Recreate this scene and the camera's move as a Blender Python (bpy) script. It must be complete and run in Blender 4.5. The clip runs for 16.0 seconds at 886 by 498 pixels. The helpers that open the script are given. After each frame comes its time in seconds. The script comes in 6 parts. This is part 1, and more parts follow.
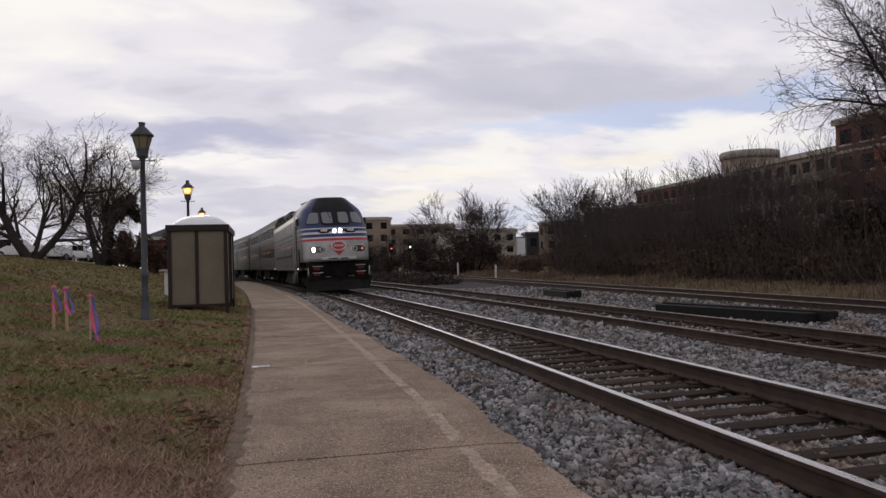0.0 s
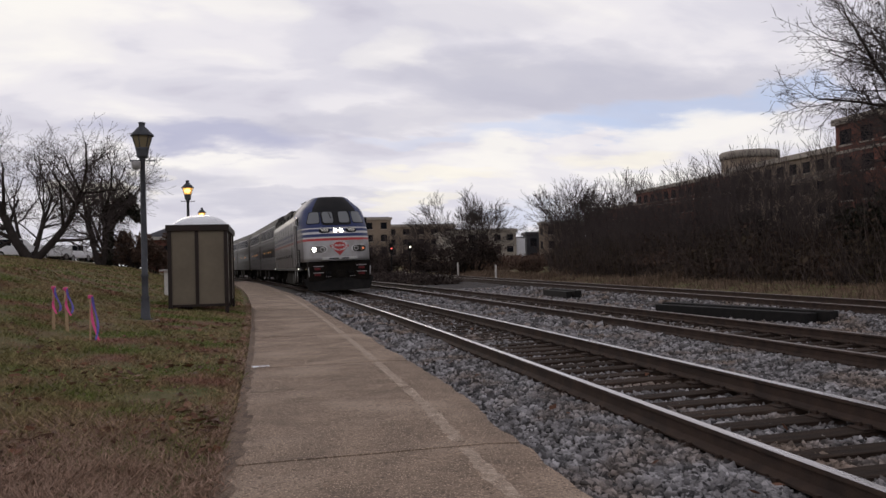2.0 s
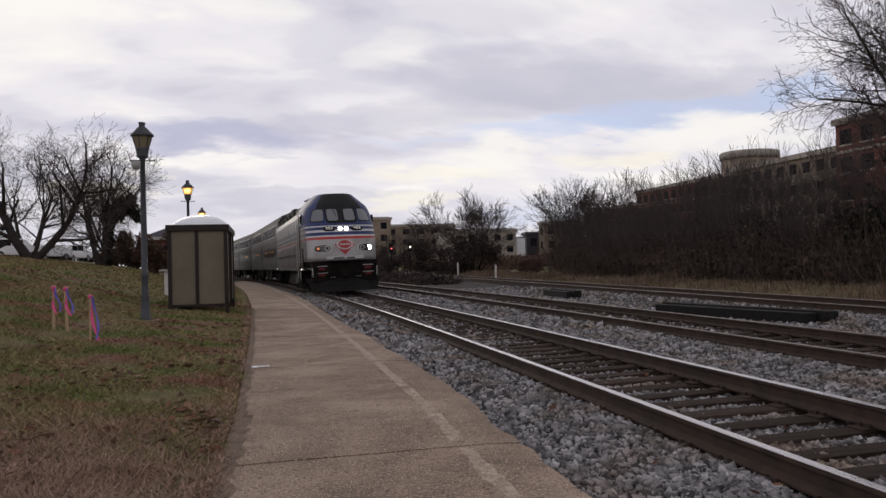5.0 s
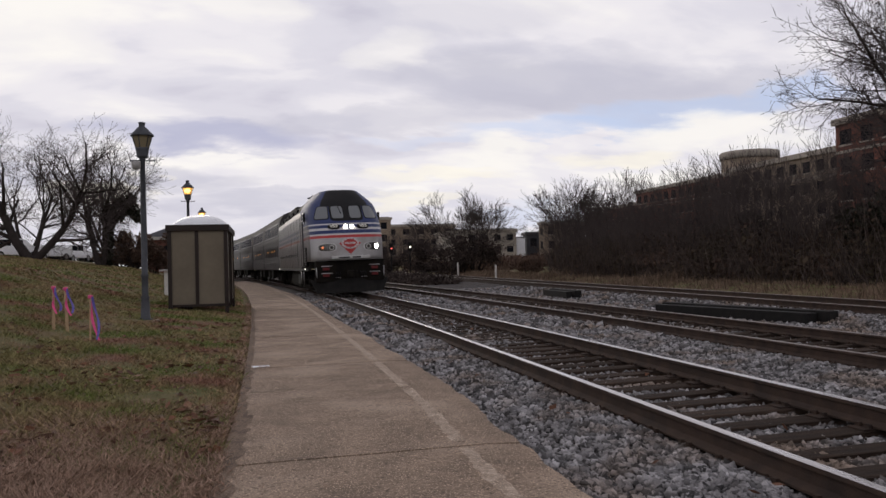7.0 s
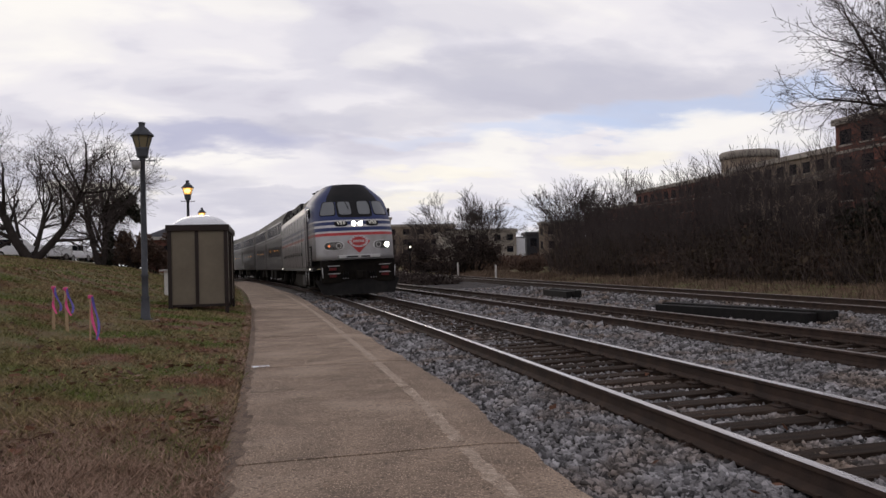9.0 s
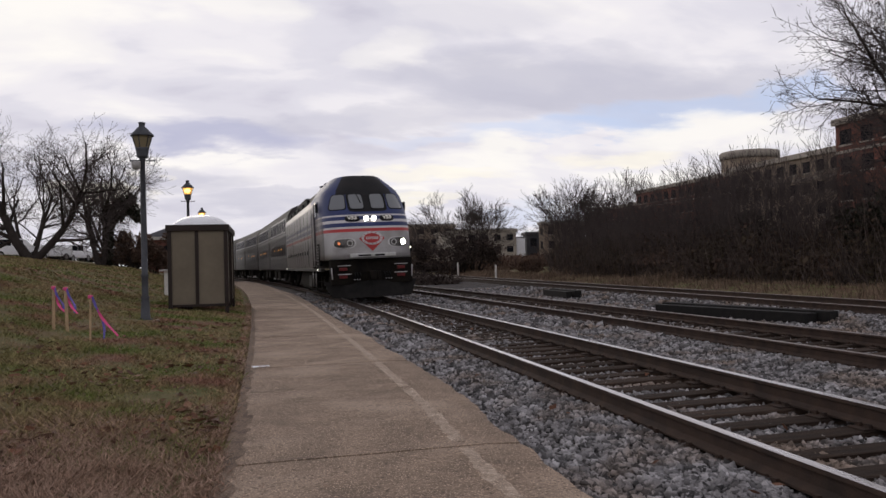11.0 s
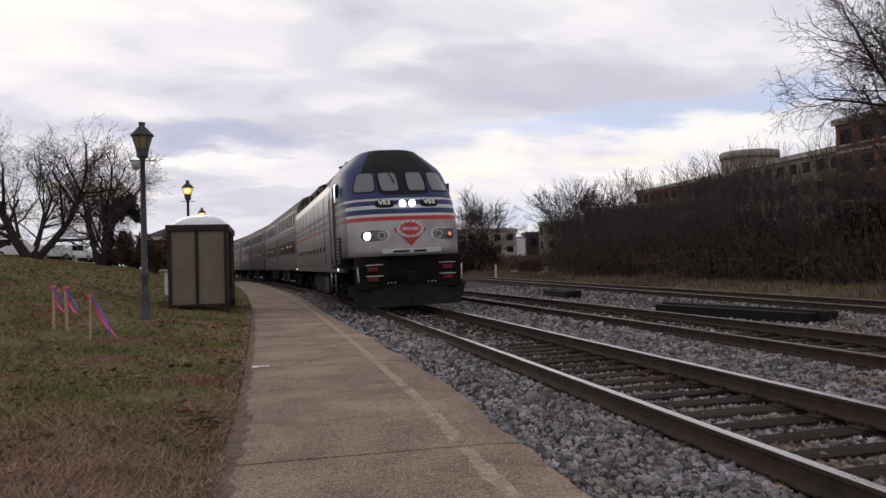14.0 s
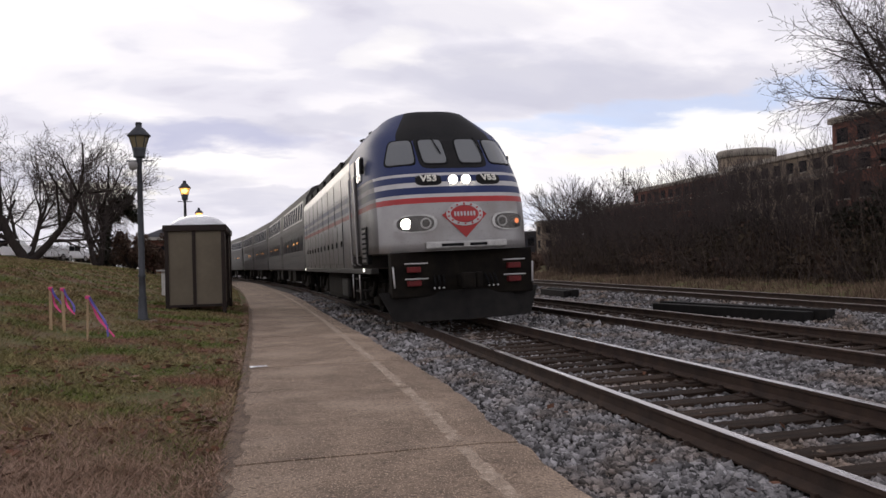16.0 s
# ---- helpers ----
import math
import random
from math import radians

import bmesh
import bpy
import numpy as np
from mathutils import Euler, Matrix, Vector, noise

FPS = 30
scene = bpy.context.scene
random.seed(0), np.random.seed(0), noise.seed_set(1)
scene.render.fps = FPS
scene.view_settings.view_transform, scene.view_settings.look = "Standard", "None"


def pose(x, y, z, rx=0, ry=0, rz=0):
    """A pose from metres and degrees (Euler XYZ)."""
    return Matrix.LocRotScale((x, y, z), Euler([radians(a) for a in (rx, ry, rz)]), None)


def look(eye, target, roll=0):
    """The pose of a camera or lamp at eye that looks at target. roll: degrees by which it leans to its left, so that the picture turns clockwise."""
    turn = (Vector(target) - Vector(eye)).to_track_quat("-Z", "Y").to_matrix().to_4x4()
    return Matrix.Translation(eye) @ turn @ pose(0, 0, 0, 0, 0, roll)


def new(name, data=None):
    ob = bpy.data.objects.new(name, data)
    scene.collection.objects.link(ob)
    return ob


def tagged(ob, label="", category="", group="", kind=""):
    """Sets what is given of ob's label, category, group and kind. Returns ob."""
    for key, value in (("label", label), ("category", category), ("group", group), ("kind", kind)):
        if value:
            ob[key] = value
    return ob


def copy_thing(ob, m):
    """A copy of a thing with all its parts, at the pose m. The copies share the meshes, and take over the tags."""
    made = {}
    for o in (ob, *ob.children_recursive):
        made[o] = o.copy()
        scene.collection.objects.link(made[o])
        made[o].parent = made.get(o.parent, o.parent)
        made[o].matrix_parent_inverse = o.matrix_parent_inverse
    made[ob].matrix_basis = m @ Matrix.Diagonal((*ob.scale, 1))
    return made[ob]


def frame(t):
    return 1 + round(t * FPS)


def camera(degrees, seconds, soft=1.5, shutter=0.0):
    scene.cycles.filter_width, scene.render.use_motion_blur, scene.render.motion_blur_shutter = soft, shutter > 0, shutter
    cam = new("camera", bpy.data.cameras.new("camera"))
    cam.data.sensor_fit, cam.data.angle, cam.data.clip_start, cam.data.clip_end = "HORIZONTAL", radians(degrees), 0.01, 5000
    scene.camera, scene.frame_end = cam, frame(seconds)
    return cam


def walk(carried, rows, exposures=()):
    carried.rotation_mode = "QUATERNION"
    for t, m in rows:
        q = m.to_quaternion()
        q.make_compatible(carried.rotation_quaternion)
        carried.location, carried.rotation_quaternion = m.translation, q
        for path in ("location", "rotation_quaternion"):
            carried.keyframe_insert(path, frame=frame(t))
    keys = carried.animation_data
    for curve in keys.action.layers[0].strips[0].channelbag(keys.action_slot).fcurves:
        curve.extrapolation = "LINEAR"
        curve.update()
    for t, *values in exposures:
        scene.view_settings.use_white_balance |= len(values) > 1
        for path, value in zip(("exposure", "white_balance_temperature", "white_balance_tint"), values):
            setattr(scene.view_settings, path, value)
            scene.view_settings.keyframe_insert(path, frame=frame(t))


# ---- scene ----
FOV = 57.4
cam = camera(FOV, 16.0, soft=1.5)


def aim(yaw, pitch, roll):
    """Camera pose over the platform; yaw and pitch in degrees to the right and up."""
    eye = Vector((0, 0, 1.19))
    a, b = radians(yaw), radians(pitch)
    return look(eye, eye + Vector((math.sin(a) * math.cos(b), math.cos(a) * math.cos(b), math.sin(b))), roll)


walk(cam, [(0.0, aim(12.334, 0.993, -1.497)), (15.6, aim(12.334, 0.993, -1.497)),
           (15.9, aim(12.334, 0.993, -1.497)), (16.0, aim(12.514, 0.955, -1.65))],
     exposures=[(0.0, 0.02), (7.0, 0.03), (9.0, 0.05), (12.5, 0.09), (14.5, 0.13), (15.5, 0.18), (16.0, 0.26)])

# ---- sky and sun ----
SUN_AZ, SUN_EL = radians(-12), radians(14)


def make_world():
    world = bpy.data.worlds.new("overcast_sky")
    scene.world = world
    world.use_nodes = True
    nt = world.node_tree
    nt.nodes.clear()
    N, L = nt.nodes.new, nt.links.new
    out, bg = N("ShaderNodeOutputWorld"), N("ShaderNodeBackground")
    sky = N("ShaderNodeTexSky")
    sky.sky_type, sky.sun_disc = "NISHITA", False
    sky.sun_elevation, sky.sun_rotation = SUN_EL, SUN_AZ
    co, sep = N("ShaderNodeTexCoord"), N("ShaderNodeSeparateXYZ")
    L(co.outputs["Generated"], sep.inputs[0])

    def op(kind, a, b=None, clamp=False):
        n = N("ShaderNodeMath")
        n.operation, n.use_clamp = kind, clamp
        for i, v in enumerate((a, b)):
            if v is None:
                continue
            if isinstance(v, (int, float)):
                n.inputs[i].default_value = v
            else:
                L(v, n.inputs[i])
        return n.outputs[0]

    # the cloud deck as a plane overhead
    zz = op("ADD", op("MAXIMUM", sep.outputs[2], 0.0), 0.30)
    u, v = op("DIVIDE", sep.outputs[0], zz), op("DIVIDE", sep.outputs[1], zz)
    comb = N("ShaderNodeCombineXYZ")
    L(u, comb.inputs[0]), L(v, comb.inputs[1])

    def cloud(scale, detail, rough, offset, stretch, turn):
        m, n = N("ShaderNodeMapping"), N("ShaderNodeTexNoise")
        m.inputs["Location"].default_value, m.inputs["Scale"].default_value = offset, stretch
        m.inputs["Rotation"].default_value = (0, 0, radians(turn))
        n.inputs["Scale"].default_value, n.inputs["Detail"].default_value = scale, detail
        n.inputs["Roughness"].default_value, n.inputs["Distortion"].default_value = rough, 0.25
        L(comb.outputs[0], m.inputs[0]), L(m.outputs[0], n.inputs["Vector"])
        return n.outputs["Fac"]

    def ramp(fac, stops):
        r = N("ShaderNodeValToRGB")
        r.color_ramp.interpolation = "EASE"
        while len(r.color_ramp.elements) < len(stops):
            r.color_ramp.elements.new(0.5)
        for e, (p, c) in zip(r.color_ramp.elements, stops):
            e.position, e.color = p, (*c, 1)
        L(fac, r.inputs[0])
        return r.outputs[0]

    def mix(fac, a, b, kind="MIX"):
        m = N("ShaderNodeMix")
        m.data_type, m.blend_type = "RGBA", kind
        for sock, v in ((m.inputs[0], fac), (m.inputs[6], a), (m.inputs[7], b)):
            if isinstance(v, (int, float)):
                sock.default_value = v
            elif isinstance(v, tuple):
                sock.default_value = (*v, 1)
            else:
                L(v, sock)
        return m.outputs[2]

    big = cloud(1.5, 5, 0.5, (2.3, 0.7, 0), (0.8, 1.3, 1), -10)
    fine = cloud(4.2, 6, 0.5, (5.1, 1.9, 0), (0.75, 1.3, 1), -10)
    tone = op("ADD", op("MULTIPLY", big, 0.5), op("MULTIPLY", fine, 0.5))
    col = ramp(tone, [(0.34, (0.60, 0.58, 0.67)), (0.45, (0.72, 0.70, 0.77)), (0.53, (0.83, 0.80, 0.84)), (0.64, (0.95, 0.915, 0.89))])
    # cloud banks and clear strips over the horizon, with ragged edges
    azimuth, height = op("ARCTAN2", sep.outputs[0], sep.outputs[1]), op("ARCSINE", sep.outputs[2])
    ragged, curls = cloud(4.0, 6, 0.52, (1.3, 4.2, 0), (0.8, 1.2, 1), -8), cloud(4.4, 6, 0.52, (7.7, 2.1, 0), (0.8, 1.2, 1), -8)
    azimuth = op("ADD", azimuth, op("MULTIPLY", op("SUBTRACT", ragged, 0.5), 0.30))
    height = op("ADD", height, op("MULTIPLY", op("SUBTRACT", curls, 0.5), 0.085))
    clear = mix(0.85, mix(1.0, sky.outputs[0], (0.1, 0.1, 0.1), "MULTIPLY"), (0.49, 0.60, 0.87))
    grey, white, gold = (0.53, 0.525, 0.62), (0.97, 0.935, 0.885), (1.0, 0.935, 0.78)
    for az, el, half_w, half_h, colour, amount in (
            (18.9, 12.4, 12.5, 2.2, grey, 0.75), (-3.5, 9.1, 8.0, 1.2, (0.45, 0.46, 0.62), 0.8), (7.0, 10.0, 10, 0.9, grey, 0.45), (30.0, 11.0, 9, 1.8, grey, 0.6),
            (13.0, 17.0, 9.0, 2.0, grey, 0.3), (-9.0, 6.0, 9.0, 0.9, grey, 0.5), (2.0, 4.6, 9.0, 0.7, grey, 0.45),
            (27.5, 9.8, 9.0, 1.2, clear, 0.6), (20.0, 9.4, 7.0, 0.8, clear, 0.5), (12.0, 8.6, 5.0, 0.5, clear, 0.3), (18.3, 2.9, 3.0, 1.2, clear, 0.5), (36.0, 10.5, 4.0, 0.9, clear, 0.6),
            (16.9, 7.8, 4.2, 1.3, white, 0.75), (31.0, 8.1, 7.0, 1.4, white, 0.75), (25.5, 6.6, 4.0, 0.9, gold, 0.6), (8.5, 14.6, 3.6, 1.4, white, 0.35),
            (-14.0, 16.0, 4.2, 2.3, white, 0.45), (-3.0, 18.2, 3.5, 1.3, white, 0.5), (-9.5, 5.2, 3.0, 0.8, gold, 0.8), (11.0, 6.4, 5.5, 0.6, gold, 0.5), (9.5, 4.6, 3.0, 0.5, gold, 0.5)):
        u = op("DIVIDE", op("SUBTRACT", azimuth, radians(az)), radians(half_w))
        v = op("DIVIDE", op("SUBTRACT", height, radians(el)), radians(half_h))
        d = op("ADD", op("MULTIPLY", u, u), op("MULTIPLY", v, v))
        col = mix(op("MULTIPLY", op("SUBTRACT", 1.25, d, True), amount, True), col, colour)
    # unseen sky overhead darkened, which lowers the light on the ground
    col = mix(1.0, col, ramp(sep.outputs[2], [(0.34, (1, 1, 1)), (0.75, (0.60, 0.60, 0.62))]), "MULTIPLY")
    L(col, bg.inputs[0])
    bg.inputs[1].default_value = 1.0
    L(bg.outputs[0], out.inputs[0])


make_world()
sun_data = bpy.data.lights.new("sun", "SUN")
sun_data.energy, sun_data.angle, sun_data.color = 0.4, radians(20), (1.0, 0.9, 0.78)
sun = new("sun", sun_data)
sun.matrix_world = look((0, 0, 60), (-math.sin(SUN_AZ) * 60, -math.cos(SUN_AZ) * 60, 60 - 60 * math.tan(SUN_EL)))


# ---- materials ----
def material(name, base, other=None, scale=6.0, rough=0.8, metal=0.0, bump=0.2, fine=60.0, spread=0.35, vary=0.0, third=None,
             third_scale=1.2, stretch=(1, 1, 1), emit=0.0, island=0.0, depth=0.01, spec=0.3, speckle=0.0, grit=1.0):
    """Two-scale procedural surface: base and other mixed by coarse noise, fine grain on top, a third colour in large stains,
    vary by object, island by loose piece."""
    m = bpy.data.materials.new(name)
    m.use_nodes = True
    nt = m.node_tree
    N, L = nt.nodes.new, nt.links.new
    p = nt.nodes["Principled BSDF"]
    other = other or tuple(c * 0.75 for c in base)
    co, mp = N("ShaderNodeTexCoord"), N("ShaderNodeMapping")
    mp.inputs["Scale"].default_value = stretch
    L(co.outputs["Object"], mp.inputs[0])

    def noise_at(s, detail):
        n = N("ShaderNodeTexNoise")
        n.inputs["Scale"].default_value, n.inputs["Detail"].default_value = s, detail
        L(mp.outputs[0], n.inputs["Vector"])
        return n.outputs["Fac"]

    def mixed(fac, a, b, kind="MIX"):
        x = N("ShaderNodeMix")
        x.data_type, x.blend_type = "RGBA", kind
        for sock, v in ((x.inputs[0], fac), (x.inputs[6], a), (x.inputs[7], b)):
            if isinstance(v, (int, float)):
                sock.default_value = v
            elif isinstance(v, tuple):
                sock.default_value = (*v, 1)
            else:
                L(v, sock)
        return x.outputs[2]

    def ranged(fac, lo, hi, a=0.0, b=1.0):
        r = N("ShaderNodeMapRange")
        L(fac, r.inputs[0])
        for i, v in enumerate((lo, hi, a, b)):
            r.inputs[i + 1].default_value = v
        return r.outputs[0]

    coarse, grain = noise_at(scale, 5), noise_at(fine, 4)
    col = mixed(ranged(coarse, 0.5 - spread / 2, 0.5 + spread / 2), base, other)
    if third:
        col = mixed(ranged(noise_at(third_scale, 4), 0.5, 0.66), col, third)
    g = ranged(grain, 0.3, 0.7, 1 - 0.2 * grit, 1 + 0.15 * grit)
    col = mixed(1.0, col, g, "MULTIPLY")
    if speckle:
        dots = ranged(noise_at(95, 2), 0.57, 0.66)
        col = mixed(dots, col, tuple(min(c * (1 + speckle * 2), 1.0) for c in base))
        pits = ranged(noise_at(38, 3), 0.56, 0.68)
        col = mixed(pits, col, tuple(c * (1 - speckle) for c in base))
    if vary:
        oi = N("ShaderNodeObjectInfo")
        col = mixed(1.0, col, ranged(oi.outputs["Random"], 0, 1, 1 - vary, 1 + vary), "MULTIPLY")
    if island:
        ge = N("ShaderNodeNewGeometry")
        col = mixed(1.0, col, ranged(ge.outputs["Random Per Island"], 0, 1, 1 - island, 1 + island), "MULTIPLY")
    L(col, p.inputs["Base Color"])
    L(ranged(grain, 0.2, 0.8, max(rough - 0.1, 0.03), min(rough + 0.1, 1.0)), p.inputs["Roughness"])
    p.inputs["Metallic"].default_value, p.inputs["Specular IOR Level"].default_value = metal, spec
    if bump:
        b = N("ShaderNodeBump")
        b.inputs["Strength"].default_value, b.inputs["Distance"].default_value = bump, depth
        L(grain, b.inputs["Height"])
        L(b.outputs[0], p.inputs["Normal"])
    if emit:
        p.inputs["Emission Color"].default_value = (*base, 1)
        p.inputs["Emission Strength"].default_value = emit
    return m


def glass(name, tint, rough=0.05, spec=0.5, ior=1.45):
    m = bpy.data.materials.new(name)
    m.use_nodes = True
    p = m.node_tree.nodes["Principled BSDF"]
    p.inputs["Base Color"].default_value = (*tint, 1)
    p.inputs["Roughness"].default_value = rough
    p.inputs["Specular IOR Level"].default_value, p.inputs["IOR"].default_value = spec, ior
    return m


CONCRETE = material("worn_concrete", (0.28, 0.208, 0.155), (0.175, 0.13, 0.098), 2.6, 0.9, bump=1.0, fine=48, spread=0.3, third=(0.35, 0.268, 0.205), third_scale=0.8, vary=0.08, depth=0.014, spec=0.15, speckle=0.6)
CONCRETE_JOINT = material("joint_dirt", (0.07, 0.055, 0.045), rough=0.95, fine=40)
LINE_PAINT = material("faded_white_paint", (0.44, 0.35, 0.275), (0.25, 0.188, 0.142), 14, 0.9, bump=0.8, fine=48, spread=0.3, spec=0.15, speckle=0.4)
BALLAST = material("ballast_bed", (0.10, 0.095, 0.098), (0.045, 0.04, 0.038), 26, 0.95, bump=1.0, fine=34, spread=0.3, third=(0.09, 0.07, 0.06), depth=0.05, spec=0.15)
STONE = material("ballast_stone", (0.30, 0.29, 0.296), (0.11, 0.103, 0.103), 4, 0.85, bump=0.3, fine=90, island=0.8, third=(0.19, 0.148, 0.12), third_scale=0.9, spec=0.2)
WASHED_SOIL = material("washed_soil", (0.19, 0.14, 0.106), (0.115, 0.085, 0.067), 5, 0.95, bump=1.0, fine=50, spread=0.3, depth=0.015, spec=0.1, speckle=0.5)
TURF = material("winter_turf", (0.165, 0.122, 0.07), (0.105, 0.115, 0.042), 0.8, 0.95, bump=0.9, fine=45, spread=0.22, third=(0.155, 0.088, 0.062), third_scale=0.75, depth=0.03, spec=0.1)
BLADE = material("grass_blades", (0.27, 0.20, 0.11), (0.125, 0.155, 0.042), 0.7, 0.9, bump=0, fine=20, spread=0.22, island=0.45, third=(0.25, 0.135, 0.095), third_scale=0.75, spec=0.1)
STRAW = material("dry_straw_grass", (0.20, 0.145, 0.105), (0.12, 0.083, 0.06), 1.1, 0.9, bump=0, island=0.4, spec=0.1)
PALE_STRAW = material("bleached_tufts", (0.36, 0.25, 0.19), (0.24, 0.155, 0.11), 1.6, 0.9, bump=0, island=0.4, spec=0.1)
RAIL_SIDE = material("rusty_rail", (0.065, 0.042, 0.032), (0.036, 0.026, 0.022), 5, 0.85, bump=0.4, fine=80, spec=0.15)
RAIL_TOP = material("polished_rail_head", (0.60, 0.58, 0.58), (0.5, 0.47, 0.46), 3, 0.3, metal=1.0, bump=0, fine=12, grit=0.15, stretch=(1, 0.1, 1))
RAIL_DULL = material("dull_rail_head", (0.26, 0.215, 0.195), (0.17, 0.135, 0.12), 3, 0.45, metal=0.8, bump=0, fine=12, grit=0.3, stretch=(1, 0.1, 1))
TIE = material("creosoted_tie", (0.062, 0.043, 0.033), (0.032, 0.025, 0.021), 6, 0.9, bump=0.8, fine=40, stretch=(0.25, 2, 2), vary=0.3, depth=0.02, spec=0.1)
BLACK_STEEL = material("black_steel", (0.012, 0.0115, 0.0115), (0.02, 0.018, 0.017), 5, 0.75, spec=0.12)


# ---- building helpers ----
def part(name, bm, mat, parent=None, label="", smooth=False):
    """One mesh object from a bmesh, under a thing or under a part. mat may be a list."""
    me = bpy.data.meshes.new(name)
    bm.normal_update()
    bm.to_mesh(me)
    bm.free()
    for m in (mat if isinstance(mat, list) else [mat]):
        me.materials.append(m)
    if smooth:
        me.polygons.foreach_set("use_smooth", [True] * len(me.polygons))
    ob = new(name, me)
    if parent:
        ob.parent = parent
    if label:
        ob["label"] = label
    return ob


def share(name, mesh, parent, m, label=""):
    ob = new(name, mesh)
    ob.parent = parent
    ob.matrix_basis = m
    if label:
        ob["label"] = label
    return ob


def empty(name, m, label, category, group="", kind=""):
    ob = new(name)
    ob.matrix_basis = m
    return tagged(ob, label, category, group, kind)


def box(bm, x0, x1, y0, y1, z0, z1, bevel=0.0, mat=0, taper=0.0):
    """A block; taper draws the top in."""
    vs = [bm.verts.new((x, y, z)) for z, k in ((z0, 0.0), (z1, taper)) for x, y in
          ((x0 + k, y0 + k), (x1 - k, y0 + k), (x1 - k, y1 - k), (x0 + k, y1 - k))]
    fs = [bm.faces.new([vs[i] for i in f]) for f in ((3, 2, 1, 0), (4, 5, 6, 7), (0, 1, 5, 4), (1, 2, 6, 5), (2, 3, 7, 6), (3, 0, 4, 7))]
    for f in fs:
        f.material_index = mat
    if bevel:
        es = list({e for f in fs for e in f.edges})
        r = bmesh.ops.bevel(bm, geom=es, offset=bevel, segments=2, affect="EDGES", profile=0.6)
        for f in r["faces"]:
            f.material_index = mat
    return vs


def block(*a, **k):
    bm = bmesh.new()
    box(bm, *a, **k)
    return bm


def tube(bm, pts, radii, sides=8, mat=0, cap=True):
    """A tapered tube along points."""
    pts = [Vector(p) for p in pts]
    rings = []
    up = Vector((0.13, 0.31, 0.94))
    for i, p in enumerate(pts):
        d = (pts[min(i + 1, len(pts) - 1)] - pts[max(i - 1, 0)]).normalized()
        a = d.cross(up if abs(d.dot(up)) < 0.95 else Vector((1, 0, 0))).normalized()
        b = d.cross(a)
        r = radii[i] if isinstance(radii, (list, tuple)) else radii
        rings.append([bm.verts.new(p + (a * math.cos(t) + b * math.sin(t)) * r) for t in [2 * math.pi * k / sides for k in range(sides)]])
    for r0, r1 in zip(rings, rings[1:]):
        for k in range(sides):
            f = bm.faces.new((r0[k], r0[(k + 1) % sides], r1[(k + 1) % sides], r1[k]))
            f.material_index, f.smooth = mat, True
    if cap:
        for r in (rings[0][::-1], rings[-1]):
            bm.faces.new(r).material_index = mat


def lathe(bm, profile, sides=16, centre=(0, 0, 0), mat=0, turn=0.0):
    """Rings of (radius, z) round a vertical axis."""
    c = Vector(centre)
    rings = [[bm.verts.new(c + Vector((r * math.cos(turn + 2 * math.pi * k / sides), r * math.sin(turn + 2 * math.pi * k / sides), z)))
              for k in range(sides)] for r, z in profile]
    for a, b in zip(rings, rings[1:]):
        for k in range(sides):
            f = bm.faces.new((a[k], a[(k + 1) % sides], b[(k + 1) % sides], b[k]))
            f.material_index, f.smooth = mat, sides > 8
    bm.faces.new(rings[0][::-1]).material_index = mat
    bm.faces.new(rings[-1]).material_index = mat


def drum(bm, centre, axis, radius, length, sides=16, mat=0):
    a = Vector(axis).normalized() * (length / 2)
    c = Vector(centre)
    tube(bm, [c - a, c + a], radius, sides, mat)


def from_arrays(name, verts, faces, mat, parent=None, kind="", label="", category=""):
    """A mesh from numpy arrays of vertices and equal-sized faces."""
    me = bpy.data.meshes.new(name)
    n, k = len(faces), faces.shape[1]
    me.vertices.add(len(verts))
    me.vertices.foreach_set("co", np.asarray(verts, np.float32).ravel())
    me.loops.add(n * k)
    me.loops.foreach_set("vertex_index", np.asarray(faces, np.int32).ravel())
    me.polygons.add(n)
    me.polygons.foreach_set("loop_start", np.arange(0, n * k, k, dtype=np.int32))
    me.update(calc_edges=True)
    me.validate()
    me.materials.append(mat)
    ob = new(name, me)
    if parent:
        ob.parent = parent
    return tagged(ob, label, category, "", kind)


# ---- the lie of the land ----
def smooth_step(a, b, x):
    t = np.clip((x - a) / (b - a), 0, 1)
    return t * t * (3 - 2 * t)


def bend(y, k):
    """Sideways drift of a curved track."""
    return -k * np.maximum(0.0, np.asarray(y, float) - 8) ** 2


def near_track(y):
    return 3.80 + bend(y, 0.0007)


def middle_track(y):
    return 7.76 + bend(y, 0.00045)


def far_track(y):
    return 11.9 + 0.047 * np.asarray(y, float)


def hill(x, y):
    """Ground height of the grass bank and everything else."""
    x, y = np.asarray(x, float), np.asarray(y, float)
    d = -0.25 + bend(y, 0.0007) - x
    bank = np.interp(d, [0, 0.4, 2, 3, 4.15, 5.65, 7.15, 10.3, 13.3, 20, 300], [-0.07, -0.03, 0.14, 0.26, 0.55, 0.9, 1.38, 1.76, 2.28, 2.4, 2.6])
    bank = bank * (0.6 + 0.4 * smooth_step(4, 17, y))
    e = x - (far_track(y) + 2.6)
    right = -0.22 + 0.35 * smooth_step(0, 3, e) + 0.5 * smooth_step(4, 16, e)
    mid = -0.34 + 0 * x
    return np.where(d > 0, bank, np.where(e > 0, right, mid))


